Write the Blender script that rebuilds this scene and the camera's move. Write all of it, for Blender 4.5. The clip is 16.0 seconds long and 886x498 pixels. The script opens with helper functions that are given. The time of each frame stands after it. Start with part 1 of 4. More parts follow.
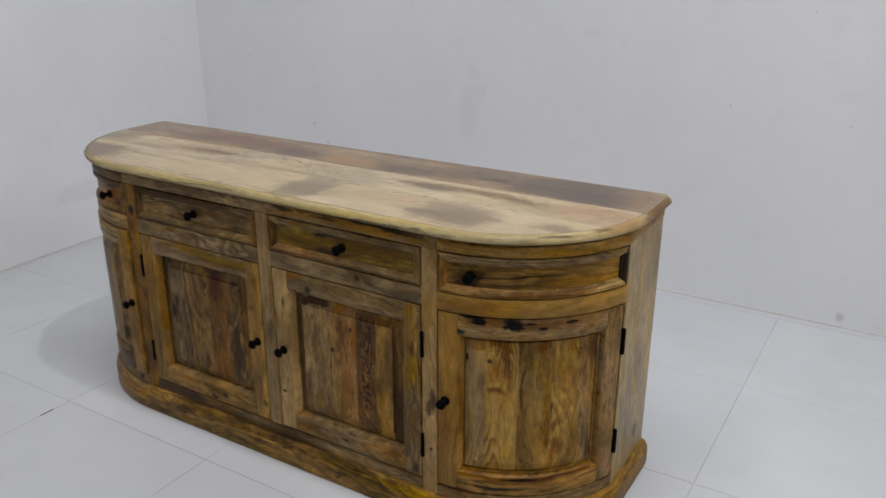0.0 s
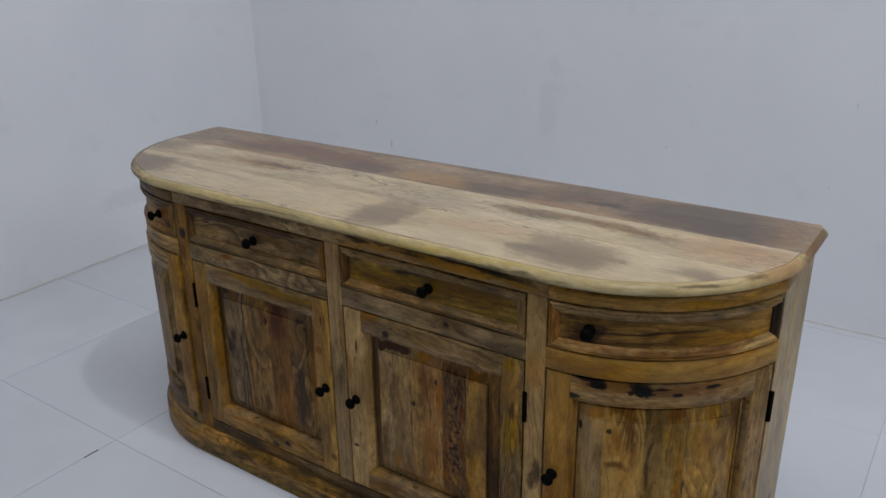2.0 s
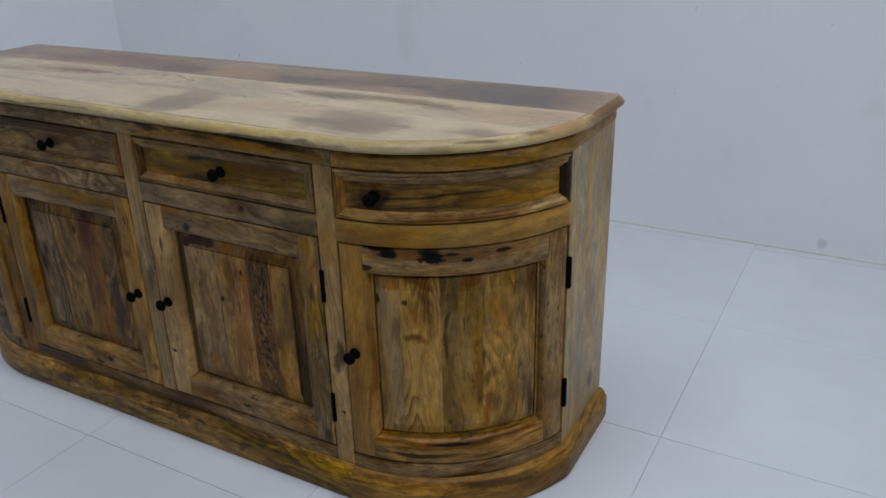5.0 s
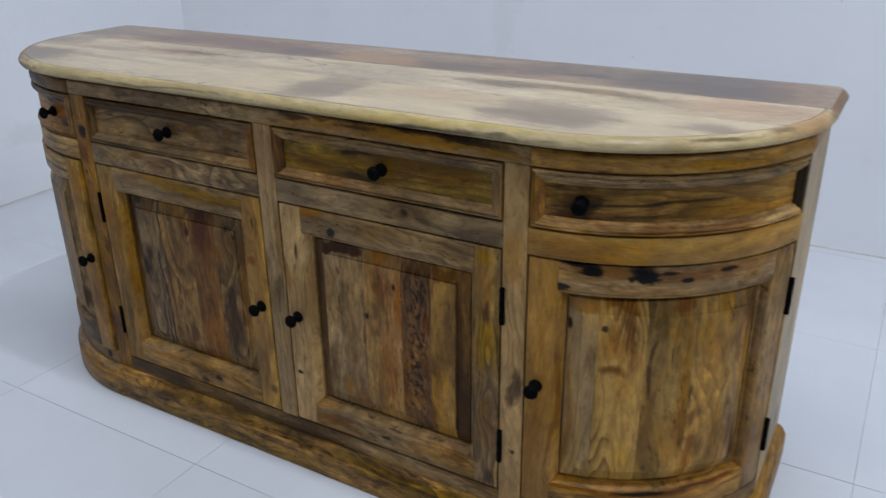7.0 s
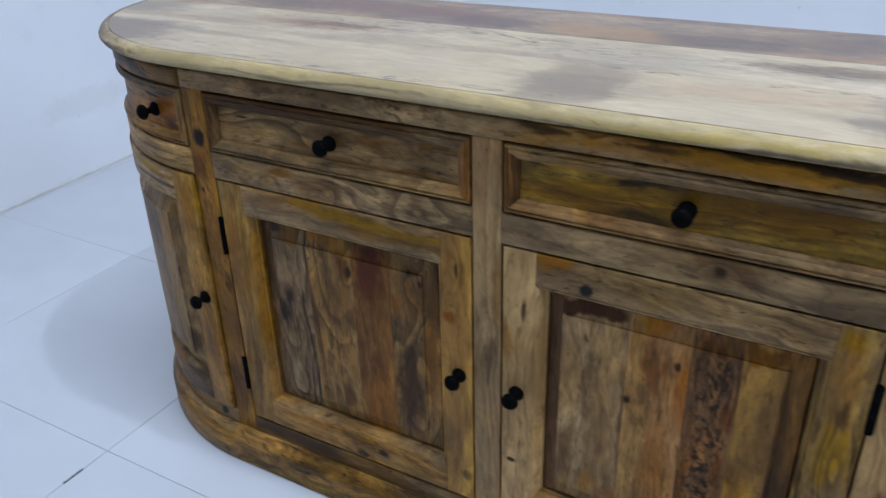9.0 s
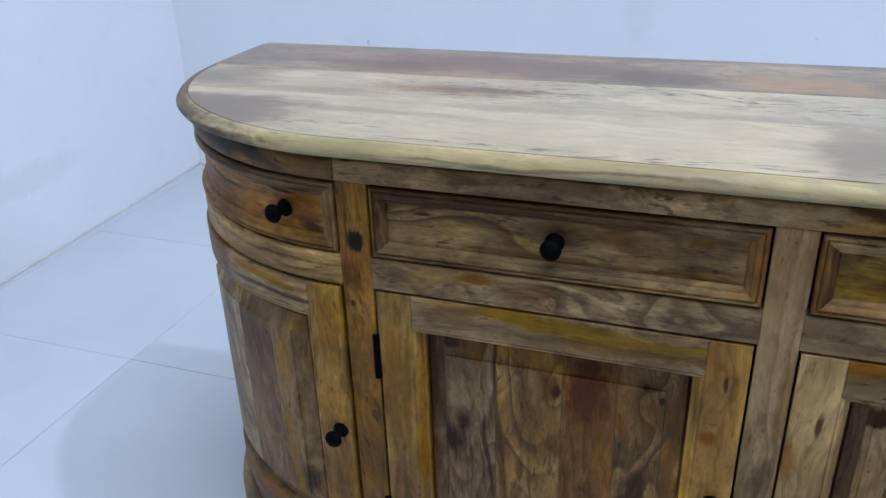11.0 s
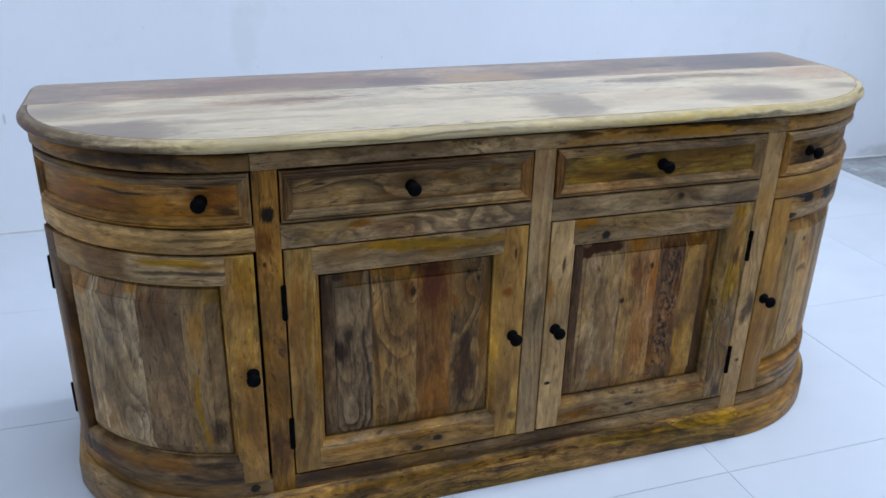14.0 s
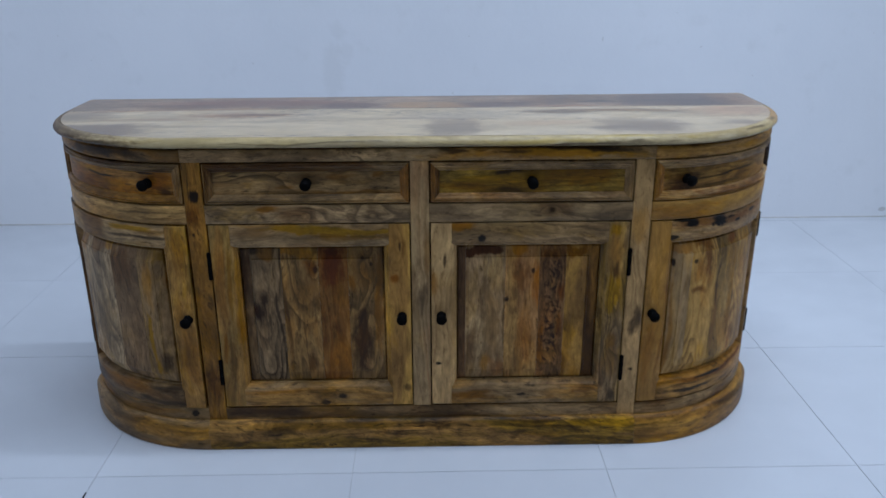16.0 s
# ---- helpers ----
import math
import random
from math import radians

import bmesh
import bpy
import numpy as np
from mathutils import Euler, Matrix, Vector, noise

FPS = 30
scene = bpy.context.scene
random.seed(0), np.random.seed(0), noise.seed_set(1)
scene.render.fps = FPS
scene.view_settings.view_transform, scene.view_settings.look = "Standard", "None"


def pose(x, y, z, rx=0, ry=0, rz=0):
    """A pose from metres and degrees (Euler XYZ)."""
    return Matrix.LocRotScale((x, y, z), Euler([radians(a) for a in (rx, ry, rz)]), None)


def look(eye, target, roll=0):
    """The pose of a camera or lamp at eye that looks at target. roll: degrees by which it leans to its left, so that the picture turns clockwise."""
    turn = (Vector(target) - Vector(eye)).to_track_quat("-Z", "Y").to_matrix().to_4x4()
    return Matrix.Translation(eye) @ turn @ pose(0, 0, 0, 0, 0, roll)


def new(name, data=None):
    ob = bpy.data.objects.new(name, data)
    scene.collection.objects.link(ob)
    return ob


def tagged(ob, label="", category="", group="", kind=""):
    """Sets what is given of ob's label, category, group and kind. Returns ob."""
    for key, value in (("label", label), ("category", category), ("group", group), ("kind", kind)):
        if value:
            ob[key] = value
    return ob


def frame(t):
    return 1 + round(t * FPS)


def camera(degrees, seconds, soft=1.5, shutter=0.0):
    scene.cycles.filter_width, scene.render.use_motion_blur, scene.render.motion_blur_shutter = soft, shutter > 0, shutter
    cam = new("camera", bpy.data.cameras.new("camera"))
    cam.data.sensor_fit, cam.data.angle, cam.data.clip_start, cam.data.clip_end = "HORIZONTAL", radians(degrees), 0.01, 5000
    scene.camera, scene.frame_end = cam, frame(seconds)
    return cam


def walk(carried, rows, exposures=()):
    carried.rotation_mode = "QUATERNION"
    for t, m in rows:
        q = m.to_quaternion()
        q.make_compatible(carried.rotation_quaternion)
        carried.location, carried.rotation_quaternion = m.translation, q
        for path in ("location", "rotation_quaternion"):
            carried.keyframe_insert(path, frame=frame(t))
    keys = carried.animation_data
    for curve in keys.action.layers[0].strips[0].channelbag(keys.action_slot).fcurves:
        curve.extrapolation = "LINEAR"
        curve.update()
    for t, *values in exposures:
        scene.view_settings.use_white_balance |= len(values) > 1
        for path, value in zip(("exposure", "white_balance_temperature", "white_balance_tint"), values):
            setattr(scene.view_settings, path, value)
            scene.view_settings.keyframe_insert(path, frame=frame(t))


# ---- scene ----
cam = camera(56.9, 16.0, shutter=0.35)
EXPOSURES = [
    (0.0, -0.16, 6540, 12), (1.0, -0.22, 6320, 11), (2.0, -0.42, 6100, 12), (3.0, -0.44, 5850, 11), (4.0, -0.46, 5917, 11), (6.3, -0.14, 5830, 10), (7.0, 0.01, 5750, 11), (8.0, 0.10, 5550, 11), (9.0, 0.21, 5280, 11),
    (10.2, 0.28, 5190, 10), (12.5, 0.42, 5080, 9), (13.5, 0.43, 5190, 10), (14.5, 0.27, 5160, 10), (15.0, 0.14, 5130, 10), (15.5, -0.10, 5130, 10), (16.0, -0.18, 5130, 10),
]
PATH = [
    (0, (1.413, -1.438, 1.356), (0.446, 0.166, 0.655), 0.1),
    (0.5, (1.329, -1.28, 1.344), (0.425, 0.344, 0.608), -0.6),
    (1, (1.239, -1.208, 1.35), (0.341, 0.419, 0.611), -1.0),
    (1.5, (1.176, -1.195, 1.363), (0.197, 0.387, 0.627), -1.2),
    (2, (1.136, -1.213, 1.352), (0.082, 0.319, 0.616), -0.8),
    (2.5, (1.149, -1.196, 1.344), (0.147, 0.37, 0.607), -1.5),
    (3, (1.229, -1.143, 1.327), (0.357, 0.503, 0.6), -3.2),
    (3.5, (1.333, -1.099, 1.308), (0.501, 0.562, 0.568), -2.8),
    (4, (1.379, -1.088, 1.267), (0.524, 0.56, 0.524), -2.4),
    (4.2, (1.385, -1.091, 1.241), (0.525, 0.548, 0.482), -2.2),
    (6.3, (1.227, -1.111, 1.092), (0.278, 0.448, 0.277), -0.8),
    (6.5, (1.158, -1.097, 1.088), (0.236, 0.48, 0.274), -0.8),
    (7, (1.0, -1.061, 1.09), (0.074, 0.523, 0.294), -0.7),
    (7.5, (0.836, -0.988, 1.076), (-0.126, 0.551, 0.235), -1.7),
    (8, (0.714, -0.928, 1.064), (-0.251, 0.595, 0.199), -0.8),
    (8.5, (0.606, -0.886, 1.057), (-0.303, 0.643, 0.144), 0.1),
    (9, (0.441, -0.853, 1.069), (-0.453, 0.676, 0.141), -1.7),
    (9.5, (0.289, -0.827, 1.075), (-0.561, 0.744, 0.175), -2.6),
    (10, (0.182, -0.753, 1.075), (-0.637, 0.836, 0.178), -2.6),
    (10.2, (0.131, -0.731, 1.064), (-0.688, 0.861, 0.171), -2.7),
    (12.3, (-0.477, -1.113, 1.096), (-0.232, 0.682, 0.249), -1.9),
    (12.5, (-0.554, -1.144, 1.094), (-0.164, 0.62, 0.234), -2.4),
    (13, (-0.658, -1.217, 1.117), (-0.057, 0.506, 0.299), 0.3),
    (13.5, (-0.687, -1.262, 1.122), (-0.028, 0.446, 0.318), 1.8),
    (14, (-0.615, -1.283, 1.138), (-0.029, 0.455, 0.339), 1.4),
    (14.5, (-0.418, -1.288, 1.135), (-0.099, 0.518, 0.336), 3.2),
    (15, (-0.218, -1.369, 1.159), (-0.027, 0.487, 0.439), 3.4),
    (15.5, (-0.089, -1.569, 1.171), (-0.002, 0.306, 0.481), 1.4),
    (16, (0.026, -1.74, 1.172), (0.063, 0.131, 0.466), -0.2),
]
walk(cam, [(t, look(eye, target, roll)) for t, eye, target, roll in PATH], EXPOSURES)


# ---- light ----
world = bpy.data.worlds.new("world")
scene.world = world
world.use_nodes = True
world.node_tree.nodes["Background"].inputs[0].default_value = (0.75, 0.85, 1.0, 1)
world.node_tree.nodes["Background"].inputs[1].default_value = 0.3


def area_lamp(name, eye, target, sx, sy, watts, colour, spread=math.pi):
    d = bpy.data.lights.new(name, "AREA")
    d.shape, d.size, d.size_y, d.energy, d.color, d.spread = "RECTANGLE", sx, sy, watts, colour, spread
    ob = new(name, d)
    ob.matrix_world = look(eye, target)
    return ob


area_lamp("ceiling_bulb_light", (1.20, 0.05, 4.15), (1.20, 0.05, 0.0), 0.12, 0.12, 43, (0.97, 0.985, 1.0))
# unseen fill from the east, added to brighten the piece's east end
area_lamp("side_window_light", (4.4, -0.7, 3.0), (1.3, 0.3, 0.2), 0.9, 1.2, 9, (0.96, 0.985, 1.0), 1.2)
# broad unseen fill overhead, added for the soft level on walls and fronts
area_lamp("ceiling_panel_light", (0.4, -0.75, 4.8), (0.4, -0.45, 0.0), 2.4, 2.0, 93, (0.97, 0.985, 1.0))


# ---- materials ----
def links(nt, *pairs):
    for a, b in pairs:
        nt.links.new(a, b)


def mathn(nt, op, a, b=0.0, c=None, clamp=False):
    n = nt.nodes.new("ShaderNodeMath")
    n.operation, n.use_clamp = op, clamp
    for i, v in enumerate((a, b) if c is None else (a, b, c)):
        if isinstance(v, (int, float)):
            n.inputs[i].default_value = v
        else:
            nt.links.new(v, n.inputs[i])
    return n.outputs[0]


def vecn(nt, op, a, b):
    n = nt.nodes.new("ShaderNodeVectorMath")
    n.operation = op
    for i, v in enumerate((a, b)):
        if isinstance(v, (tuple, list)):
            n.inputs[i].default_value = v
        else:
            nt.links.new(v, n.inputs[i])
    return n.outputs[0]


def noisen(nt, vec, scale=1.0, detail=3.0, rough=0.55, distortion=0.0):
    n = nt.nodes.new("ShaderNodeTexNoise")
    n.inputs["Scale"].default_value, n.inputs["Detail"].default_value = scale, detail
    n.inputs["Roughness"].default_value, n.inputs["Distortion"].default_value = rough, distortion
    nt.links.new(vec, n.inputs["Vector"])
    return n.outputs[0]


def rangen(nt, v, a, b, c=0.0, d=1.0, smooth=True):
    n = nt.nodes.new("ShaderNodeMapRange")
    n.interpolation_type = "SMOOTHSTEP" if smooth else "LINEAR"
    nt.links.new(v, n.inputs[0])
    for i, x in enumerate((a, b, c, d)):
        n.inputs[i + 1].default_value = x
    return n.outputs[0]


def mixn(nt, fac, a, b, blend="MIX"):
    n = nt.nodes.new("ShaderNodeMix")
    n.data_type, n.blend_type = "RGBA", blend
    for sock, v in ((n.inputs[0], fac), (n.inputs[6], a), (n.inputs[7], b)):
        if isinstance(v, (int, float)):
            sock.default_value = v
        elif isinstance(v, (tuple, list)):
            sock.default_value = (*v[:3], 1)
        else:
            nt.links.new(v, sock)
    return n.outputs[2]


def material(name):
    m = bpy.data.materials.new(name)
    m.use_nodes = True
    nt = m.node_tree
    return m, nt, nt.nodes["Principled BSDF"]


def bumpn(nt, bsdf, height, distance, strength=1.0):
    n = nt.nodes.new("ShaderNodeBump")
    n.inputs["Strength"].default_value, n.inputs["Distance"].default_value = strength, distance
    links(nt, (height, n.inputs["Height"]), (n.outputs[0], bsdf.inputs["Normal"]))


def wood_group():
    """Mango-wood grain. Vector: x along the grain, y across it, z the board's own seed, in metres."""
    g = bpy.data.node_groups.new("mango_grain", "ShaderNodeTree")
    for nm, kind in (("Vector", "NodeSocketVector"), ("A", "NodeSocketColor"), ("B", "NodeSocketColor"), ("D", "NodeSocketColor"), ("Rings", "NodeSocketFloat"), ("Knot", "NodeSocketFloat"), ("Tint", "NodeSocketFloat"), ("Fleck", "NodeSocketFloat")):
        g.interface.new_socket(name=nm, in_out="INPUT", socket_type=kind)
    for nm, kind in (("Color", "NodeSocketColor"), ("Height", "NodeSocketFloat"), ("Warp", "NodeSocketVector")):
        g.interface.new_socket(name=nm, in_out="OUTPUT", socket_type=kind)
    i, o = g.nodes.new("NodeGroupInput"), g.nodes.new("NodeGroupOutput")
    v = i.outputs["Vector"]

    def noise(vec, along, across, detail=3.0, rough=0.55, seed=1.0, distortion=0.0):
        return noisen(g, vecn(g, "MULTIPLY", vec, (along, across, seed)), 1.0, detail, rough, distortion)

    # the grain wanders: a slow drift and a short curl
    sh = g.nodes.new("ShaderNodeCombineXYZ")
    drift = mathn(g, "ADD", mathn(g, "MULTIPLY_ADD", noise(v, 3.0, 9.0, 2.0), 0.07, -0.035), mathn(g, "MULTIPLY_ADD", noise(v, 17.0, 34.0, 3.0, 0.5, 2.3), 0.010, -0.005))
    links(g, (mathn(g, "MULTIPLY_ADD", noise(v, 9.0, 22.0, 3.0, 0.5, 1.6), 0.06, -0.03), sh.inputs[0]), (drift, sh.inputs[1]))
    w = vecn(g, "ADD", v, sh.outputs[0])
    # heartwood and sapwood
    blotch = rangen(g, noise(w, 3.6, 21.0, 4.0, 0.58), 0.42, 0.58)
    col = mixn(g, blotch, i.outputs["A"], i.outputs["B"])
    # spalting: yellow, red-brown and grey stains
    tint = i.outputs["Tint"]
    for along, across, seed, lo, hi, c in ((6.0, 15.0, 1.9, 0.55, 0.66, (1.12, 1.0, 0.58)), (5.0, 17.0, 2.7, 0.55, 0.70, (1.0, 0.82, 0.67)), (5.0, 13.0, 3.1, 0.54, 0.64, (0.80, 0.79, 0.80))):
        f = mathn(g, "MULTIPLY", rangen(g, noise(w, along, across, 4.0, 0.6, seed), lo, hi), tint)
        col = mixn(g, f, col, mixn(g, 1.0, col, c, "MULTIPLY"))
    # year rings: a slow darkening that ends in a line
    level = noise(w, 1.7, 11.0, 1.0, 0.4)
    level = mathn(g, "ADD", mathn(g, "MULTIPLY_ADD", noise(w, 14.0, 44.0, 3.0, 0.5), 0.036, level), i.outputs["Knot"])
    saw = mathn(g, "FRACT", mathn(g, "MULTIPLY", level, 12.0))
    saw = mathn(g, "MULTIPLY", mathn(g, "POWER", saw, 1.7), rangen(g, saw, 1.0, 0.84))
    where = rangen(g, noise(v, 4.0, 9.0, 3.0, 0.55, 1.7), 0.38, 0.60, 0.30, 1.0)
    rings = mathn(g, "MULTIPLY", mathn(g, "MULTIPLY", saw, where), i.outputs["Rings"])
    col = mixn(g, mathn(g, "MINIMUM", mathn(g, "MULTIPLY", rings, 1.25), 0.86), col, i.outputs["D"])
    # curled dark lines, streaks and flecks
    curl = noise(w, 9.0, 20.0, 2.0, 0.45, 1.4, 0.6)
    line = rangen(g, mathn(g, "ABSOLUTE", mathn(g, "SUBTRACT", curl, 0.52)), 0.016, 0.003)
    line = mathn(g, "MULTIPLY", mathn(g, "MULTIPLY", line, mathn(g, "MULTIPLY", i.outputs["Fleck"], 0.5)), mathn(g, "MULTIPLY", where, i.outputs["Rings"]))
    col = mixn(g, line, col, i.outputs["D"])
    streak = rangen(g, noise(w, 7.0, 120.0, 5.0, 0.66), 0.57, 0.70, 0.0, 0.70)
    fleck = rangen(g, noise(w, 38.0, 150.0, 3.0, 0.6, 2.0), 0.62, 0.68, 0.0, 0.70)
    dark = mathn(g, "MULTIPLY", mathn(g, "MAXIMUM", streak, fleck), i.outputs["Fleck"])
    col = mixn(g, dark, col, i.outputs["D"])
    grime = rangen(g, noise(v, 11.0, 26.0, 6.0, 0.70, 4.1), 0.54, 0.64, 0.0, 0.65)
    col = mixn(g, mathn(g, "MULTIPLY", grime, i.outputs["Fleck"]), col, mixn(g, 1.0, col, (0.42, 0.37, 0.32), "MULTIPLY"))
    mottle = noise(w, 26.0, 80.0, 6.0, 0.72)
    fibre = noise(w, 40.0, 330.0, 4.0, 0.70)
    pores = rangen(g, noise(w, 110.0, 800.0, 1.0, 0.5, 3.0), 0.66, 0.78)
    big = noise(v, 5.0, 8.0, 3.0, 0.6, 1.3)
    tone = mathn(g, "MULTIPLY", rangen(g, fibre, 0.25, 0.75, 0.74, 1.20, False), rangen(g, big, 0.32, 0.68, 0.62, 1.32, False))
    tone = mathn(g, "MULTIPLY", tone, rangen(g, mottle, 0.32, 0.68, 0.58, 1.34, False))
    tone = mathn(g, "MULTIPLY", tone, mathn(g, "MULTIPLY_ADD", pores, -0.2, 1.0))
    tone = mathn(g, "MULTIPLY_ADD", mathn(g, "SUBTRACT", tone, 1.0), mathn(g, "MULTIPLY_ADD", i.outputs["Fleck"], 0.92, 0.08), 1.0)
    tc = g.nodes.new("ShaderNodeCombineColor")
    links(g, (tone, tc.inputs[0]), (tone, tc.inputs[1]), (tone, tc.inputs[2]))
    col = mixn(g, 1.0, col, tc.outputs[0], "MULTIPLY")
    h = mathn(g, "SUBTRACT", fibre, mathn(g, "ADD", pores, dark))
    links(g, (col, o.inputs["Color"]), (h, o.inputs["Height"]), (w, o.inputs["Warp"]))
    return g


GRAIN = wood_group()
PALE, TAN, GOLD = (0.47, 0.325, 0.135), (0.29, 0.175, 0.070), (0.30, 0.182, 0.065)
GREY, BROWN, RED = (0.235, 0.175, 0.102), (0.115, 0.063, 0.025), (0.155, 0.063, 0.025)
DARK, YELLOW, PINK = (0.026, 0.015, 0.007), (0.42, 0.30, 0.025), (0.32, 0.185, 0.085)
ORANGE, BLACK, UMBER = (0.31, 0.165, 0.055), (0.004, 0.003, 0.0025), (0.032, 0.018, 0.008)
SMOKE, TAUPE, ASH = (0.205, 0.172, 0.130), (0.285, 0.215, 0.130), (0.37, 0.29, 0.18)
HONEY, LIME = (0.345, 0.226, 0.102), (0.31, 0.226, 0.105)
OLIVE, CREAM, MIST = (0.225, 0.150, 0.048), (0.56, 0.435, 0.25), (0.335, 0.245, 0.135)
seeds = iter(range(1, 500))


def wood(a, b, d=UMBER, axis="u", rings=0.35, patches=(), rough=0.48, coat=0.0, knots=(), tint=0.5, fleck=0.8):
    """One board's look. axis: the surface direction of the grain. patches: figure, stains and a few strips of painted
    shade, (u, v, half width, half height, colour, strength), with a seventh number for a squared stain with firm ends,
    or a negative strength for a scatter of short dashes (past -1, of round specks);
    knots: where the rings close round a knot, (u, v, half width, half height, number of rings)."""
    k = next(seeds)
    m, nt, bsdf = material("mango_wood_%d" % k)
    uv = nt.nodes.new("ShaderNodeUVMap")
    uv.uv_map = "uv"
    sep, comb = nt.nodes.new("ShaderNodeSeparateXYZ"), nt.nodes.new("ShaderNodeCombineXYZ")
    comb.inputs[2].default_value = k * 3.7
    links(nt, (uv.outputs[0], sep.inputs[0]), (sep.outputs[0], comb.inputs[0 if axis == "u" else 1]), (sep.outputs[1], comb.inputs[1 if axis == "u" else 0]))
    g = nt.nodes.new("ShaderNodeGroup")
    g.node_tree = GRAIN
    links(nt, (comb.outputs[0], g.inputs["Vector"]))
    for nm, c in (("A", a), ("B", b), ("D", d)):
        g.inputs[nm].default_value = (*c, 1)
    g.inputs["Rings"].default_value, g.inputs["Tint"].default_value = rings, tint
    g.inputs["Fleck"].default_value = fleck
    total = None
    for u, v, ru, rv, count in knots:
        du, dv = mathn(nt, "MULTIPLY_ADD", sep.outputs[0], 1 / ru, -u / ru), mathn(nt, "MULTIPLY_ADD", sep.outputs[1], 1 / rv, -v / rv)
        q = mathn(nt, "ADD", mathn(nt, "MULTIPLY", du, du), mathn(nt, "MULTIPLY", dv, dv))
        e = mathn(nt, "MULTIPLY", mathn(nt, "POWER", 0.3679, q), count * 0.036)
        total = e if total is None else mathn(nt, "ADD", total, e)
    if knots:
        links(nt, (total, g.inputs["Knot"]))
    col = g.outputs["Color"]
    if patches:
        s2 = nt.nodes.new("ShaderNodeSeparateXYZ")
        links(nt, (g.outputs["Warp"], s2.inputs[0]))
        wu, wv = (s2.outputs[0], s2.outputs[1]) if axis == "u" else (s2.outputs[1], s2.outputs[0])
        edge = noisen(nt, vecn(nt, "MULTIPLY", g.outputs["Warp"], (16.0, 95.0, 1.0)), 1.0, 4.0, 0.65)
        edge = mathn(nt, "ADD", edge, mathn(nt, "MULTIPLY_ADD", noisen(nt, g.outputs["Warp"], 38.0, 3.0, 0.6), 0.8, -0.4))
        dash = rangen(nt, noisen(nt, vecn(nt, "MULTIPLY", g.outputs["Warp"], (42.0, 300.0, 1.0)), 1.0, 2.0, 0.5), 0.55, 0.64)
        speck = rangen(nt, noisen(nt, vecn(nt, "MULTIPLY", g.outputs["Warp"], (85.0, 150.0, 1.0)), 1.0, 4.0, 0.65), 0.46, 0.62)
        for u, v, ru, rv, c, strength, *firm in patches:
            pu, pv = (sep.outputs[0], sep.outputs[1]) if max(ru, rv) <= 0.016 else (wu, wv)
            du, dv = mathn(nt, "MULTIPLY_ADD", pu, 1 / ru, -u / ru), mathn(nt, "MULTIPLY_ADD", pv, 1 / rv, -v / rv)
            power = 5.0 if firm else 2.2
            r = mathn(nt, "POWER", mathn(nt, "ADD", mathn(nt, "POWER", mathn(nt, "ABSOLUTE", du), power), mathn(nt, "POWER", mathn(nt, "ABSOLUTE", dv), power)), 1 / power)
            rag = firm[0] if firm else 1.8 if c is BLACK else 0.9 if coat > 0.25 else 1.5
            r = mathn(nt, "MULTIPLY_ADD", edge, rag, mathn(nt, "SUBTRACT", r, rag / 2))
            fac = mathn(nt, "MULTIPLY", rangen(nt, r, 1.22 if firm else 1.3, 0.65 if c is BLACK else 0.70 if firm else 0.35), min(1.0, abs(strength)))
            if strength < 0:
                fac = mathn(nt, "MULTIPLY", fac, speck if strength < -1 else dash)
            tint = mixn(nt, 0.75, c, mixn(nt, 1.0, col, (2.2, 2.2, 2.2), "MULTIPLY"), "MULTIPLY")
            col = mixn(nt, fac, col, tint)
    hs = nt.nodes.new("ShaderNodeHueSaturation")
    hs.inputs["Saturation"].default_value, hs.inputs["Value"].default_value = (1.02, 1.0) if coat else (1.16, 1.0)
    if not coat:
        # tonal contrast put into the colour: dark grain darkened, pale grain lifted
        bw, contrast = nt.nodes.new("ShaderNodeRGBToBW"), nt.nodes.new("ShaderNodeCombineColor")
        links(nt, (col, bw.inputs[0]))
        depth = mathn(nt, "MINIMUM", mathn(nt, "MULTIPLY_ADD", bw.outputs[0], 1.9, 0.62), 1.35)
        links(nt, *[(depth, contrast.inputs[q]) for q in range(3)])
        col = mixn(nt, 1.0, col, contrast.outputs[0], "MULTIPLY")
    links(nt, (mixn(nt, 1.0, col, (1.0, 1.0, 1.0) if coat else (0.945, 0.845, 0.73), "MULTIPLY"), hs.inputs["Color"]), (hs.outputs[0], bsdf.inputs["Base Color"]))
    rr = rangen(nt, g.outputs["Height"], -0.8, 0.8, rough + 0.1, rough - 0.06, False)
    if coat:
        bsdf.inputs["Roughness"].default_value = rough
    else:
        links(nt, (rr, bsdf.inputs["Roughness"]))
    bsdf.inputs["Specular IOR Level"].default_value = 0.5 if coat > 0.25 else 0.20
    bsdf.inputs["Coat Weight"].default_value, bsdf.inputs["Coat Roughness"].default_value = coat, 0.33
    bumpn(nt, bsdf, g.outputs["Height"], 0.0005, 0.2 if coat else 0.5)
    return m


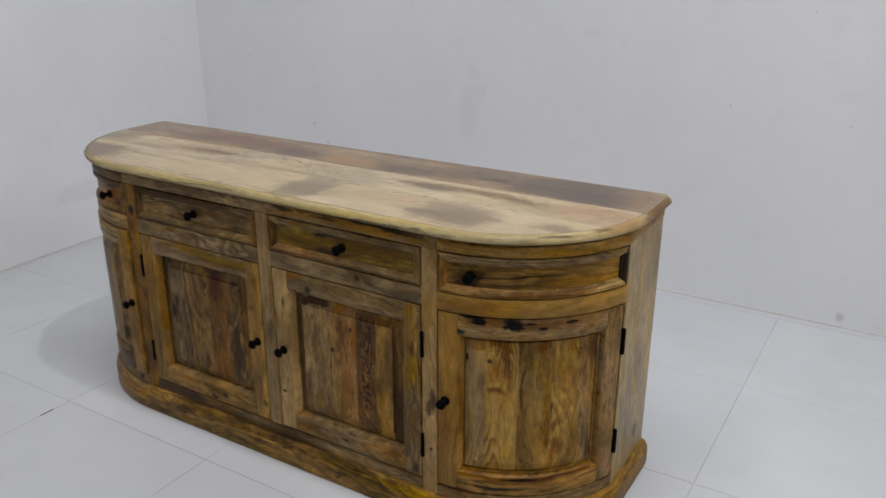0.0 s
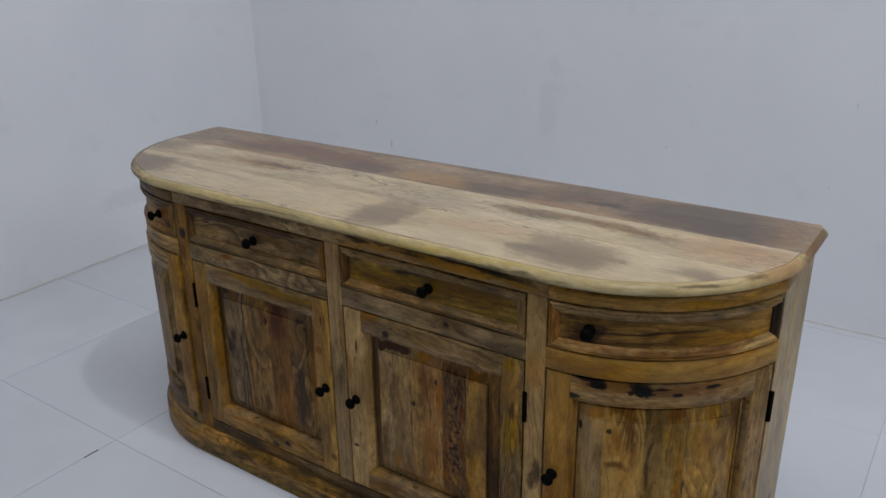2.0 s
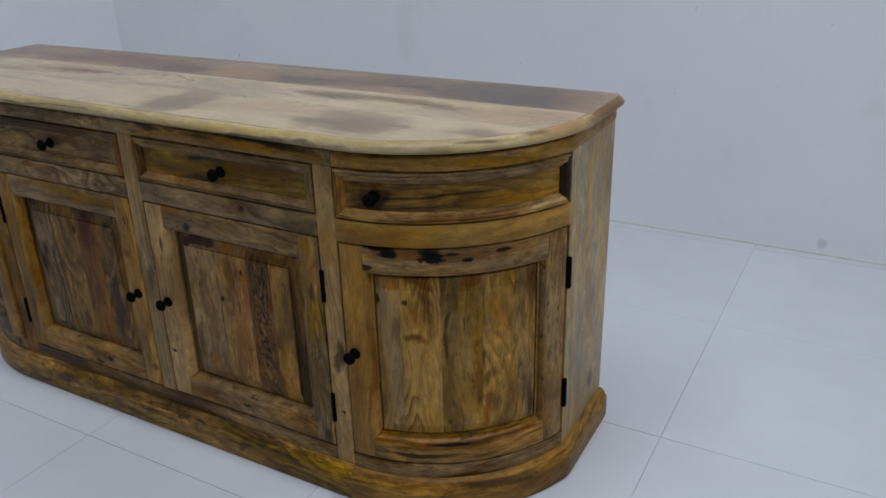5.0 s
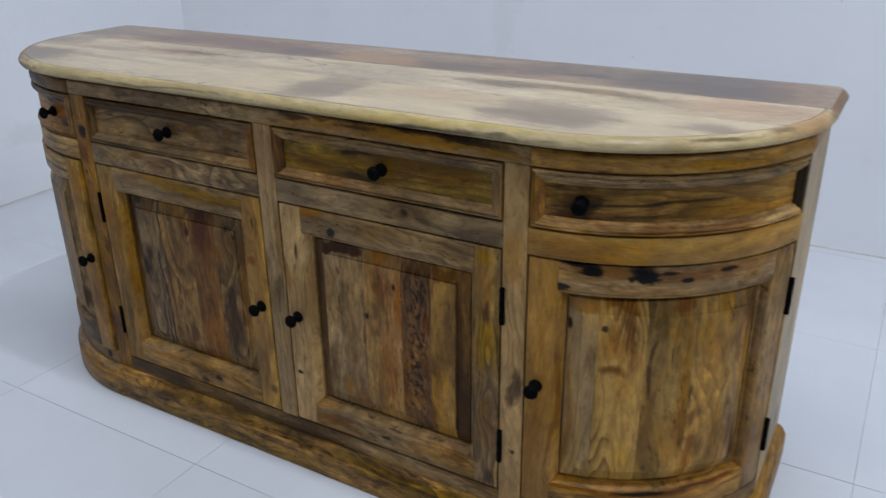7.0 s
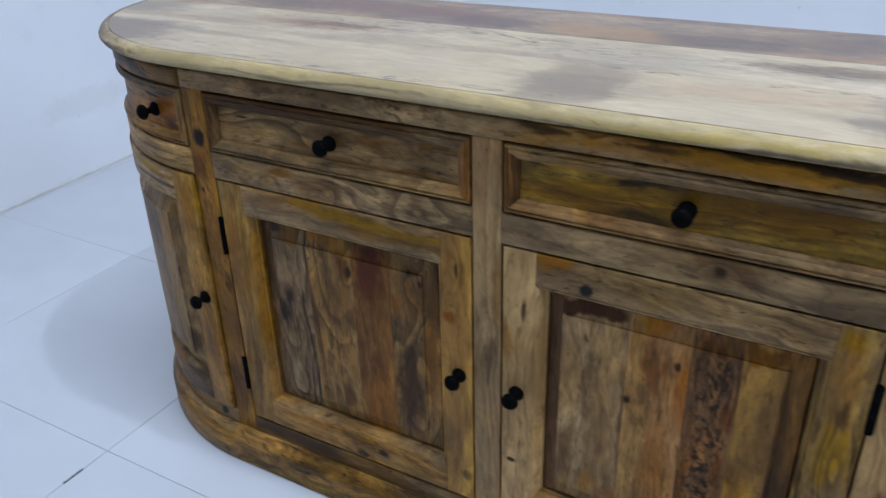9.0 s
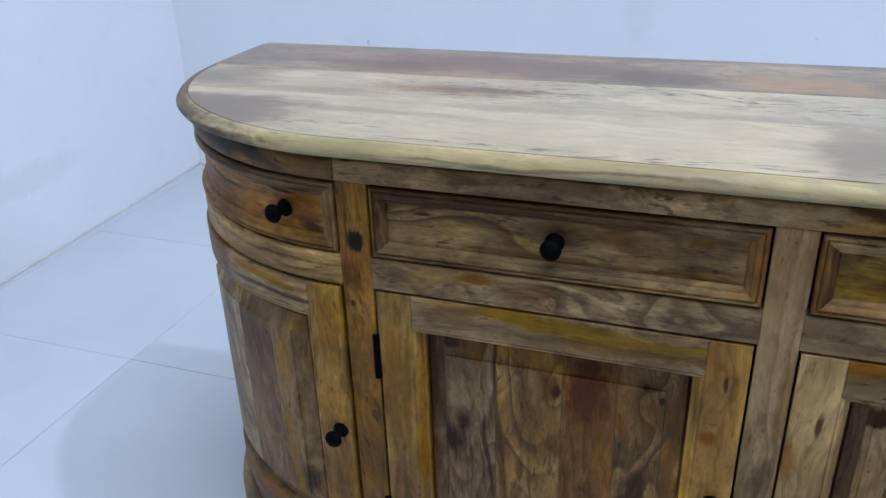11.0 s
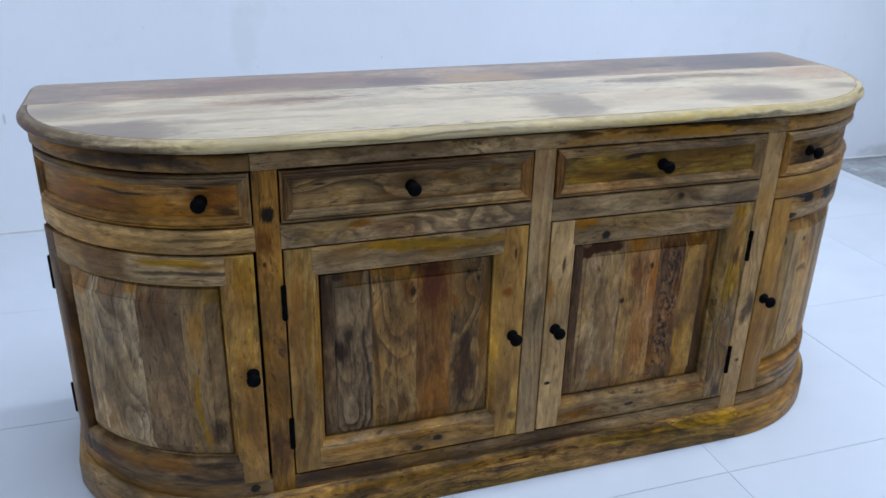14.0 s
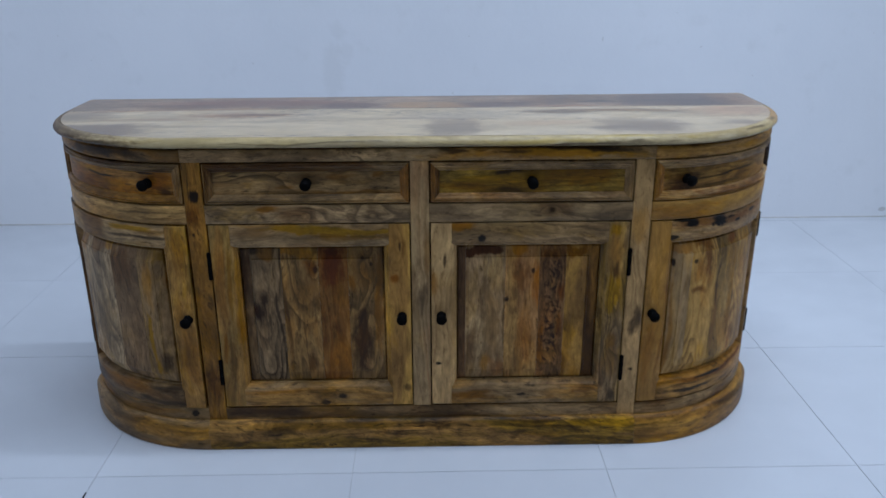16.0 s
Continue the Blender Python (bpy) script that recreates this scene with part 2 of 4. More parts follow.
def plain(name, colour, rough, metal=0.0, vary=0.15, scale=40.0, bump=0.0003, gloss=0.2):
    m, nt, bsdf = material(name)
    tc = nt.nodes.new("ShaderNodeTexCoord")
    n = noisen(nt, tc.outputs["Object"], scale, 4.0, 0.6)
    n2 = noisen(nt, tc.outputs["Object"], scale * 0.13, 3.0)
    f = mathn(nt, "MULTIPLY_ADD", mathn(nt, "ADD", n, n2), vary, 1.0 - vary)
    tcol = nt.nodes.new("ShaderNodeCombineColor")
    links(nt, (f, tcol.inputs[0]), (f, tcol.inputs[1]), (f, tcol.inputs[2]))
    links(nt, (mixn(nt, 1.0, colour, tcol.outputs[0], "MULTIPLY"), bsdf.inputs["Base Color"]))
    links(nt, (rangen(nt, n2, 0.3, 0.7, rough - 0.05, rough + 0.08, False), bsdf.inputs["Roughness"]))
    bsdf.inputs["Metallic"].default_value = metal
    bsdf.inputs["Specular IOR Level"].default_value = gloss
    bumpn(nt, bsdf, n, bump, 0.5)
    return m


def plaster(name, stains=(), plane="x"):
    """White emulsion on trowelled plaster, with faint damp marks: (along, height, half width, half height, strength)."""
    m, nt, bsdf = material(name)
    tc = nt.nodes.new("ShaderNodeTexCoord")
    p = tc.outputs["Object"]
    sep = nt.nodes.new("ShaderNodeSeparateXYZ")
    links(nt, (p, sep.inputs[0]))
    big, mid, fine = noisen(nt, p, 1.3, 4.0, 0.6), noisen(nt, p, 7.0, 4.0, 0.6), noisen(nt, p, 60.0, 3.0)
    col = mixn(nt, rangen(nt, big, 0.3, 0.7), (0.83, 0.83, 0.84), (0.79, 0.795, 0.81))
    col = mixn(nt, rangen(nt, mid, 0.56, 0.78, 0, 0.25), col, (0.66, 0.66, 0.65))
    speck = rangen(nt, noisen(nt, p, 34.0, 1.0), 0.80, 0.84, 0.0, 0.3)
    col = mixn(nt, speck, col, (0.45, 0.42, 0.38))
    edge = noisen(nt, p, 22.0, 4.0, 0.65)
    for u, v, ru, rv, strength in stains:
        du = mathn(nt, "MULTIPLY_ADD", sep.outputs[0 if plane == "x" else 1], 1 / ru, -u / ru)
        dv = mathn(nt, "MULTIPLY_ADD", sep.outputs[2], 1 / rv, -v / rv)
        r = mathn(nt, "SQRT", mathn(nt, "ADD", mathn(nt, "MULTIPLY", du, du), mathn(nt, "MULTIPLY", dv, dv)))
        r = mathn(nt, "MULTIPLY_ADD", edge, 1.4, mathn(nt, "SUBTRACT", r, 0.7))
        col = mixn(nt, mathn(nt, "MULTIPLY", rangen(nt, r, 1.2, 0.5), strength), col, (0.45, 0.43, 0.39))
    links(nt, (col, bsdf.inputs["Base Color"]))
    bsdf.inputs["Roughness"].default_value = 0.55
    bumpn(nt, bsdf, mathn(nt, "ADD", mathn(nt, "MULTIPLY", mid, 1.0), mathn(nt, "MULTIPLY", fine, 0.12)), 0.004, 0.5)
    return m


def tile_material():
    m, nt, bsdf = material("white_porcelain")
    tc, info = nt.nodes.new("ShaderNodeTexCoord"), nt.nodes.new("ShaderNodeObjectInfo")
    v = vecn(nt, "ADD", tc.outputs["Object"], info.outputs["Location"])
    cloud = noisen(nt, v, 2.2, 4.0, 0.6)
    col = mixn(nt, rangen(nt, cloud, 0.3, 0.7), (0.575, 0.585, 0.60), (0.53, 0.54, 0.555))
    col = mixn(nt, mathn(nt, "MULTIPLY", info.outputs["Random"], 0.35), col, (0.50, 0.51, 0.53))
    scuff = rangen(nt, noisen(nt, vecn(nt, "MULTIPLY", v, (3.0, 60.0, 1.0)), 1.0, 3.0), 0.70, 0.80, 0.0, 0.3)
    col = mixn(nt, scuff, col, (0.42, 0.41, 0.40))
    links(nt, (col, bsdf.inputs["Base Color"]))
    links(nt, (rangen(nt, noisen(nt, v, 9.0, 4.0), 0.3, 0.7, 0.30, 0.46, False), bsdf.inputs["Roughness"]))
    bumpn(nt, bsdf, noisen(nt, v, 14.0, 2.0), 0.0006, 0.25)
    return m


def concrete_material():
    m, nt, bsdf = material("rough_concrete")
    p = nt.nodes.new("ShaderNodeTexCoord").outputs["Object"]
    cloud, fine = noisen(nt, p, 5.0, 5.0, 0.65), noisen(nt, p, 45.0, 4.0, 0.65)
    col = mixn(nt, rangen(nt, cloud, 0.35, 0.65), (0.25, 0.25, 0.245), (0.37, 0.37, 0.36))
    col = mixn(nt, rangen(nt, fine, 0.52, 0.66, 0.0, 0.6), col, (0.13, 0.13, 0.125))
    splash = rangen(nt, noisen(nt, vecn(nt, "ADD", p, (7.3, 2.1, 0.0)), 7.0, 5.0, 0.6, 0.8), 0.60, 0.70, 0.0, 0.7)
    col = mixn(nt, splash, col, (0.58, 0.59, 0.60))
    links(nt, (col, bsdf.inputs["Base Color"]))
    bsdf.inputs["Roughness"].default_value = 0.75
    bumpn(nt, bsdf, mathn(nt, "ADD", cloud, mathn(nt, "MULTIPLY", fine, 0.4)), 0.006, 0.7)
    return m


M_TILE = tile_material()
M_GROUT = plain("grey_grout", (0.40, 0.395, 0.38), 0.85, vary=0.4, scale=25)
M_KNOB = plain("black_iron", (0.0025, 0.0025, 0.0025), 0.6, 0.0, vary=0.3, scale=90, gloss=0.03)
M_HINGE = plain("black_hinge", (0.0025, 0.0025, 0.0025), 0.6, 0.0, vary=0.3, scale=90, gloss=0.03)
M_CEIL = plain("white_ceiling", (0.78, 0.78, 0.79), 0.7, vary=0.05, scale=8)
M_CONC = concrete_material()
# unseen south wall: dark grey to hold back frontal bounce
M_SOUTH = plain("grey_render", (0.22, 0.22, 0.22), 0.85, vary=0.2, scale=6)
# unseen east wall: pale so that it throws light back on the fronts
M_EAST = plain("pale_render", (0.60, 0.60, 0.61), 0.85, vary=0.12, scale=6)
M_SKIRT = plain("grimy_joint", (0.62, 0.60, 0.56), 0.8, vary=0.45, scale=26, bump=0.001)
M_INSIDE = plain("dark_interior", (0.05, 0.035, 0.025), 0.8)


# ---- building helpers ----
def part(name, bm, mat, parent=None, label="", smooth=35):
    me = bpy.data.meshes.new(name)
    bmesh.ops.recalc_face_normals(bm, faces=bm.faces)
    bm.to_mesh(me)
    bm.free()
    me.materials.append(mat)
    if smooth:
        me.polygons.foreach_set("use_smooth", [True] * len(me.polygons))
        me.set_sharp_from_angle(angle=radians(smooth))
    ob = new(name, me)
    ob.parent = parent
    if label:
        tagged(ob, label)
    return ob


def box(bm, x0, x1, y0, y1, z0, z1, bevel=0.0):
    r = bmesh.ops.create_cube(bm, size=1.0)
    for v in r["verts"]:
        v.co = Vector((x0 + (v.co.x + 0.5) * (x1 - x0), y0 + (v.co.y + 0.5) * (y1 - y0), z0 + (v.co.z + 0.5) * (z1 - z0)))
    if bevel:
        es = list({e for v in r["verts"] for e in v.link_edges})
        bmesh.ops.bevel(bm, geom=es, offset=bevel, segments=2, affect="EDGES", profile=0.5)
    return bm


# ---- room ----
WALL_Y, CORNER_X, LEAN_L = 1.722, -2.015, 0.035
RIGHT_X, FRONT_Y, CEIL_Z, FLOOR_X = 6.0, -5.0, 4.9, 2.295
tagged(part("wall_north", box(bmesh.new(), CORNER_X - 0.6, RIGHT_X + 0.2, WALL_Y, WALL_Y + 0.2, -0.1, CEIL_Z), plaster("plaster_north", [
    (-0.36, 0.66, 0.05, 0.13, 0.11), (-0.30, 0.74, 0.03, 0.05, 0.08), (-0.34, 0.83, 0.03, 0.04, 0.08), (-1.25, 0.505, 0.006, 0.010, 0.6), (0.19, 1.02, 0.05, 0.02, 0.06), (0.76, 0.79, 0.004, 0.012, 0.35),
    (1.25, 0.04, 0.018, 0.022, 0.45), (2.07, 0.035, 0.02, 0.010, 0.6), (1.15, 0.86, 0.05, 0.03, 0.05), (2.75, 0.03, 0.25, 0.04, 0.5), (-1.165, 0.41, 0.004, 0.02, 0.6)]), smooth=0), "white plastered studio wall with faint damp marks", "wall", kind="structure")
bm = box(bmesh.new(), CORNER_X - 0.2, CORNER_X, FRONT_Y, WALL_Y + 0.1, -0.1, CEIL_Z)
for v in bm.verts:
    v.co.x += (WALL_Y - v.co.y) * LEAN_L
tagged(part("wall_west", bm, plaster("plaster_west", [(0.9, 0.25, 0.2, 0.05, 0.15)], "y"), smooth=0), "white plastered side wall meeting the back wall", "wall", kind="structure")
tagged(part("wall_east", box(bmesh.new(), RIGHT_X, RIGHT_X + 0.2, FRONT_Y, WALL_Y, -0.1, CEIL_Z), M_EAST, smooth=0), "plain pale wall closing the studio", "wall", kind="structure")
tagged(part("wall_south", box(bmesh.new(), CORNER_X - 0.3, RIGHT_X + 0.2, FRONT_Y - 0.2, FRONT_Y, -0.1, CEIL_Z), M_SOUTH, smooth=0), "plain grey wall closing the studio", "wall", kind="structure")
tagged(part("ceiling", box(bmesh.new(), CORNER_X - 0.6, RIGHT_X + 0.2, FRONT_Y - 0.2, WALL_Y + 0.2, CEIL_Z, CEIL_Z + 0.15), M_CEIL, smooth=0), "plain white ceiling", "ceiling", kind="structure")
floor = tagged(part("floor", box(bmesh.new(), CORNER_X - 0.6, FLOOR_X, FRONT_Y, WALL_Y, -0.12, -0.0022), M_GROUT, smooth=0), "white porcelain floor tiles with thin grey joints", "floor", kind="structure")
tagged(part("floor_concrete", box(bmesh.new(), FLOOR_X, RIGHT_X, FRONT_Y, WALL_Y, -0.12, -0.012), M_CONC, smooth=0), "rough grey concrete floor splashed with white paint", "floor", kind="structure")
bm = box(bmesh.new(), CORNER_X, RIGHT_X, WALL_Y - 0.005, WALL_Y, -0.003, 0.005, 0.0015)
tagged(part("baseboard", bm, M_SKIRT), "grimy off-white joint along the foot of the back wall", "skirting", kind="structure")
bm = box(bmesh.new(), CORNER_X, CORNER_X + 0.007, FRONT_Y, WALL_Y, -0.003, 0.007, 0.002)
for v in bm.verts:
    v.co.x += (WALL_Y - v.co.y) * LEAN_L
tagged(part("baseboard", bm, M_SKIRT), "grimy off-white joint along the foot of the side wall", "skirting", kind="structure")

# ---- sideboard: outline of the front, unrolled ----
CX = 0.009
RAD, X_C, X_BACK, Y_BACK, SWEEP = 0.366, 0.521, 0.880, 0.488, radians(71.5)
table = [(0.0, Vector((0, 0)), Vector((0, -1)))]
for i in range(201):
    a = i / 200 * SWEEP
    table.append((X_C + RAD * a, Vector((X_C + RAD * math.sin(a), RAD - RAD * math.cos(a))), Vector((math.sin(a), -math.cos(a)))))
S_ARC, end_p, _ = table[-1]
side = Vector((X_BACK, Y_BACK)) - end_p
S_END = S_ARC + side.length
BY = end_p.y
side_n = Vector((side.y, -side.x)).normalized()
table += [(S_ARC + 1e-6, end_p, side_n), (S_END, Vector((X_BACK, Y_BACK)), side_n)]
TS = np.array([t[0] for t in table])


def shear(x, y):
    """The piece stands a touch out of square: deeper at its east end."""
    return y + 0.0175 * (x / 0.88) * (y / 0.488)


def bend(s, off, z):
    """From the unrolled front (run s from the middle, height z, off the face) to the room."""
    a = min(abs(s), S_END)
    i = max(1, min(len(TS) - 1, int(np.searchsorted(TS, a))))
    f = (a - TS[i - 1]) / max(1e-9, TS[i] - TS[i - 1])
    p, n = table[i - 1][1].lerp(table[i][1], f), table[i - 1][2].lerp(table[i][2], f).normalized()
    x, y = p.x + n.x * off, p.y + n.y * off
    y += max(0.0, abs(s) - S_END)
    if x > X_C and s > 0:
        x = X_C + (x - X_C) * (1.02 - 0.034 * min(1.0, max(0.0, (y - BY) / (Y_BACK - BY))))
    y = shear(math.copysign(x, s) if s else x, y)
    return Vector((math.copysign(x, s) if s else x, y, z))


def spans(a, b, step=0.018):
    """Stations from a to b, close together where the front is curved."""
    curved = max(abs(a), abs(b)) > X_C + 0.001
    n = max(1, math.ceil((b - a) / step)) if curved else max(1, math.ceil((b - a) / 0.2))
    return sorted({*[a + (b - a) * i / n for i in range(n + 1)], *[k for k in (-S_ARC, S_ARC) if a < k < b]})


def put_uv(bm, store):
    lay = bm.loops.layers.uv.new("uv")
    for f in bm.faces:
        for lp in f.loops:
            lp[lay].uv = store[lp.vert]


def relief(bm, store, S, Z, height, back):
    """A block on the unrolled front: face at height(s, z), walls down to back."""
    grid = [[bm.verts.new(bend(s, height(s, z), z)) for z in Z] for s in S]
    for i, s in enumerate(S):
        for j, z in enumerate(Z):
            store[grid[i][j]] = (s, z)
    for i in range(len(S) - 1):
        for j in range(len(Z) - 1):
            bm.faces.new((grid[i][j], grid[i + 1][j], grid[i + 1][j + 1], grid[i][j + 1]))
    ring = [(i, 0) for i in range(len(S))] + [(len(S) - 1, j) for j in range(1, len(Z))]
    ring += [(i, len(Z) - 1) for i in range(len(S) - 2, -1, -1)] + [(0, j) for j in range(len(Z) - 2, 0, -1)]
    low = []
    for i, j in ring:
        v = bm.verts.new(bend(S[i], back, Z[j]))
        store[v] = (S[i] + 0.012, Z[j] + 0.012)
        low.append(v)
    for k in range(len(ring)):
        k2 = (k + 1) % len(ring)
        bm.faces.new((grid[ring[k][0]][ring[k][1]], grid[ring[k2][0]][ring[k2][1]], low[k2], low[k]))


def soft_list(a, b, r, inner):
    return sorted({a, a + 0.3 * r, a + r, b - r, b - 0.3 * r, b, *[x for x in inner if a + r < x < b - r]})


def slab(bm, store, s0, s1, z0, z1, face=0.0, back=-0.02, r=0.0018):
    """A board with softened edges."""
    S, Z = soft_list(s0, s1, r, spans(s0, s1)), soft_list(z0, z1, r, ())

    def height(s, z):
        d = min(s - s0, s1 - s, z - z0, z1 - z)
        t = max(0.0, 1 - d / r)
        return face - r * 0.8 * t * t
    relief(bm, store, S, Z, height, back)


def strip(bm, store, side, s0, s1, z0, z1, prof):
    """One mitred side of a moulded frame round a rectangle. prof: (inset, face) pairs from the outside in."""
    rows = []
    for d, o in prof:
        if side in "bt":
            z = z0 + d if side == "b" else z1 - d
            base = spans(s0, s1)
            pts = [(s0 + d + (s - s0) / (s1 - s0) * (s1 - s0 - 2 * d), z) for s in base]
        else:
            s = s0 + d if side == "l" else s1 - d
            pts = [(s, z0 + d), (s, z1 - d)]
        row = []
        for s, z in pts:
            v = bm.verts.new(bend(s, o, z))
            store[v] = (s, z)
            row.append(v)
        rows.append(row)
    for r0, r1 in zip(rows, rows[1:]):
        for k in range(len(r0) - 1):
            bm.faces.new((r0[k], r0[k + 1], r1[k + 1], r1[k]))


def piece(name, parent, mat, builds, label="", smooth=35):
    bm, store = bmesh.new(), {}
    for fn, *args in builds:
        fn(bm, store, *args)
    put_uv(bm, store)
    return part(name, bm, mat, parent, label, smooth)


# heights
Z_PL, Z_D0, Z_D1, Z_W0, Z_W1, Z_UN, Z_TOP = 0.074, 0.107, 0.580, 0.6235, 0.7215, 0.7545, 0.777
ST_A, ST_B, ST_M = 0.479, 0.521, 0.021
S_DOOR = S_ARC - 0.004
GAP = 0.0032

sideboard = new("sideboard")
sideboard.location = (CX, 0, 0)
tagged(sideboard, "mango wood sideboard with curved ends, four drawers and four doors", "sideboard")

# carcass behind the fronts
bm, store = bmesh.new(), {}
S_ALL = [-S_END] + [-x for x in reversed(spans(X_C, S_ARC, 0.03))] + spans(X_C, S_ARC, 0.03) + [S_END]
lo = [bm.verts.new(bend(s, -0.040, 0.02)) for s in S_ALL]
hi = [bm.verts.new(bend(s, -0.040, 0.754)) for s in S_ALL]
n_all = len(S_ALL)
for k in range(n_all):
    j = (k + 1) % n_all
    bm.faces.new((lo[k], lo[j], hi[j], hi[k]))
bm.faces.new(lo)
bm.faces.new(hi)
part("carcass", bm, M_INSIDE, sideboard, "unlit inner carcass board")

# face frame
W = wood
piece("stile", sideboard, W(TAN, GOLD, UMBER, "v", 0.25, [(-0.500, 0.645, 0.010, 0.014, BLACK, 0.95), (-0.498, 0.60, 0.02, 0.035, RED, 0.6), (-0.50, 0.17, 0.02, 0.05, BROWN, 0.7), (-0.509, 0.555, 0.004, 0.006, DARK, 0.9)], knots=[(-0.500, 0.645, 0.014, 0.03, 4.0)]), [(slab, -ST_B, -ST_A, Z_D0 - 0.033, Z_W1)])
piece("stile", sideboard, W(ASH, (0.38, 0.27, 0.165), BROWN, "v", 0.35, [(0.0, 0.40, 0.012, 0.05, UMBER, 0.45), (0.008, 0.50, 0.010, 0.06, TAUPE, 0.7)], tint=0.2, fleck=0.5), [(slab, -ST_M, ST_M, Z_D0, Z_W1)])
piece("stile", sideboard, W((0.43, 0.32, 0.185), (0.38, 0.285, 0.165), BROWN, "v", 0.5, fleck=0.5, tint=0.15, patches=[(0.50, 0.33, 0.016, 0.035, UMBER, 0.75), (0.505, 0.20, 0.005, 0.005, DARK, 0.9), (0.50, 0.57, 0.02, 0.05, PALE, 0.4)]), [(slab, ST_A, ST_B, Z_D0 - 0.033, Z_W1)])
# dark strips by the upper edge: black grime plus the overhang's shadow, painted
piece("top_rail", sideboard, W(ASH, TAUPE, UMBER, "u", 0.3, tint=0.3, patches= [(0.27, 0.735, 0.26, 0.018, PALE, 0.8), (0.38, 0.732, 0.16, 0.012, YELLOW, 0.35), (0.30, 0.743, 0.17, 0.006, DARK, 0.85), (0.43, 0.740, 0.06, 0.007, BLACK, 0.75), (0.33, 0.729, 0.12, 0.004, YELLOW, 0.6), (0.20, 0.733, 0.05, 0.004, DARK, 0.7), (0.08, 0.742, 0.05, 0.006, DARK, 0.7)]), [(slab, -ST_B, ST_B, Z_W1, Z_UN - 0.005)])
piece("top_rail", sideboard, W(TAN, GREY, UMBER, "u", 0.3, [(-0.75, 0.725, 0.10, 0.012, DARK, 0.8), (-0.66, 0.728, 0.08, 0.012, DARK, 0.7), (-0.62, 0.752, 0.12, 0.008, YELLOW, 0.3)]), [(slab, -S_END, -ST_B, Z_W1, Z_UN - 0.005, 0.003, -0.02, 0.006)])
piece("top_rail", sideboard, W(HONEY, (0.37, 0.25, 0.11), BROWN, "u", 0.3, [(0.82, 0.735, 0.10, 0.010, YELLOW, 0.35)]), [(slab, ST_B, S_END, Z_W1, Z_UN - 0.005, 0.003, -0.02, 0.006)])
piece("middle_rail", sideboard, W(ASH, (0.33, 0.255, 0.16), (0.085, 0.060, 0.038), "u", 0.6, [(-0.337, 0.606, 0.028, 0.010, GOLD, 0.85), (-0.28, 0.597, 0.04, 0.014, BROWN, 0.6), (-0.453, 0.60, 0.02, 0.016, UMBER, 0.4)], knots=[(-0.45, 0.597, 0.035, 0.03, 4.0), (-0.28, 0.60, 0.05, 0.025, 4.0), (-0.11, 0.602, 0.04, 0.03, 4.0), (-0.37, 0.60, 0.02, 0.02, 3.0)]), [(slab, -ST_A, -ST_M, Z_D1, Z_W0)])
piece("middle_rail", sideboard, W(ASH, (0.32, 0.25, 0.16), UMBER, "u", 0.6, tint=0.2, fleck=0.6, patches= [(0.297, 0.607, 0.010, 0.008, DARK, 0.9), (0.30, 0.602, 0.05, 0.018, BROWN, 0.5)], knots=[(0.17, 0.603, 0.06, 0.014, 4.0), (0.297, 0.607, 0.02, 0.012, 3.0)]), [(slab, ST_M, ST_A, Z_D1, Z_W0)])
piece("middle_rail", sideboard, W((0.36, 0.255, 0.135), (0.44, 0.32, 0.165), BROWN, "u", 0.3, [(-0.8, 0.60, 0.12, 0.02, TAUPE, 0.5), (-0.62, 0.612, 0.10, 0.004, UMBER, 0.5)]), [(slab, -S_ARC, -ST_B, Z_D1, Z_W0, 0.002, -0.02, 0.003)])
piece("middle_rail", sideboard, W((0.39, 0.265, 0.115), HONEY, BROWN, "u", 0.2, fleck=0.5, patches= [(0.6, 0.60, 0.08, 0.02, ORANGE, 0.35)]), [(slab, ST_B, S_ARC, Z_D1, Z_W0, 0.002, -0.02, 0.003)])
piece("bottom_rail", sideboard, W((0.17, 0.115, 0.06), TAUPE, UMBER, "u", 0.4, [(-0.38, 0.09, 0.12, 0.02, (0.10, 0.068, 0.042), 0.8)]), [(slab, -ST_A, ST_A, Z_PL - 0.01, Z_D0)])
piece("bottom_rail", sideboard, W(TAN, GREY, UMBER, "u", 0.3, [(-0.555, 0.092, 0.008, 0.008, BLACK, 0.9)]), [(slab, -S_ARC, -ST_B, Z_PL - 0.01, Z_D0)])
piece("bottom_rail", sideboard, W(BROWN, GREY, UMBER, "u", 0.3), [(slab, ST_B, S_ARC, Z_PL - 0.01, Z_D0)])
piece("side_panel", sideboard, W(ASH, PALE, BROWN, "v", 0.3, coat=0.15, tint=0.5, fleck=0.7, patches=[(S_ARC + 0.03, 0.35, 0.012, 0.4, BROWN, 0.3), (S_ARC + 0.12, 0.3, 0.012, 0.3, PALE, 0.5), (S_ARC + 0.09, 0.60, 0.012, 0.14, YELLOW, 0.45), (S_ARC + 0.15, 0.15, 0.01, 0.02, UMBER, 0.7)]), [(slab, S_ARC, S_END, Z_PL - 0.01, Z_W1)])
piece("side_panel", sideboard, W(GREY, TAN, BROWN, "v", 0.3), [(slab, -S_END, -S_ARC, Z_PL - 0.01, Z_W1)])
bm = box(bmesh.new(), -X_BACK + 0.01, X_BACK - 0.01, Y_BACK - 0.012, Y_BACK - 0.002, 0.03, Z_UN)
for v in bm.verts:
    v.co.y = shear(v.co.x, v.co.y)
lay = bm.loops.layers.uv.new("uv")
for f in bm.faces:
    for lp in f.loops:
        lp[lay].uv = (lp.vert.co.x, lp.vert.co.z)
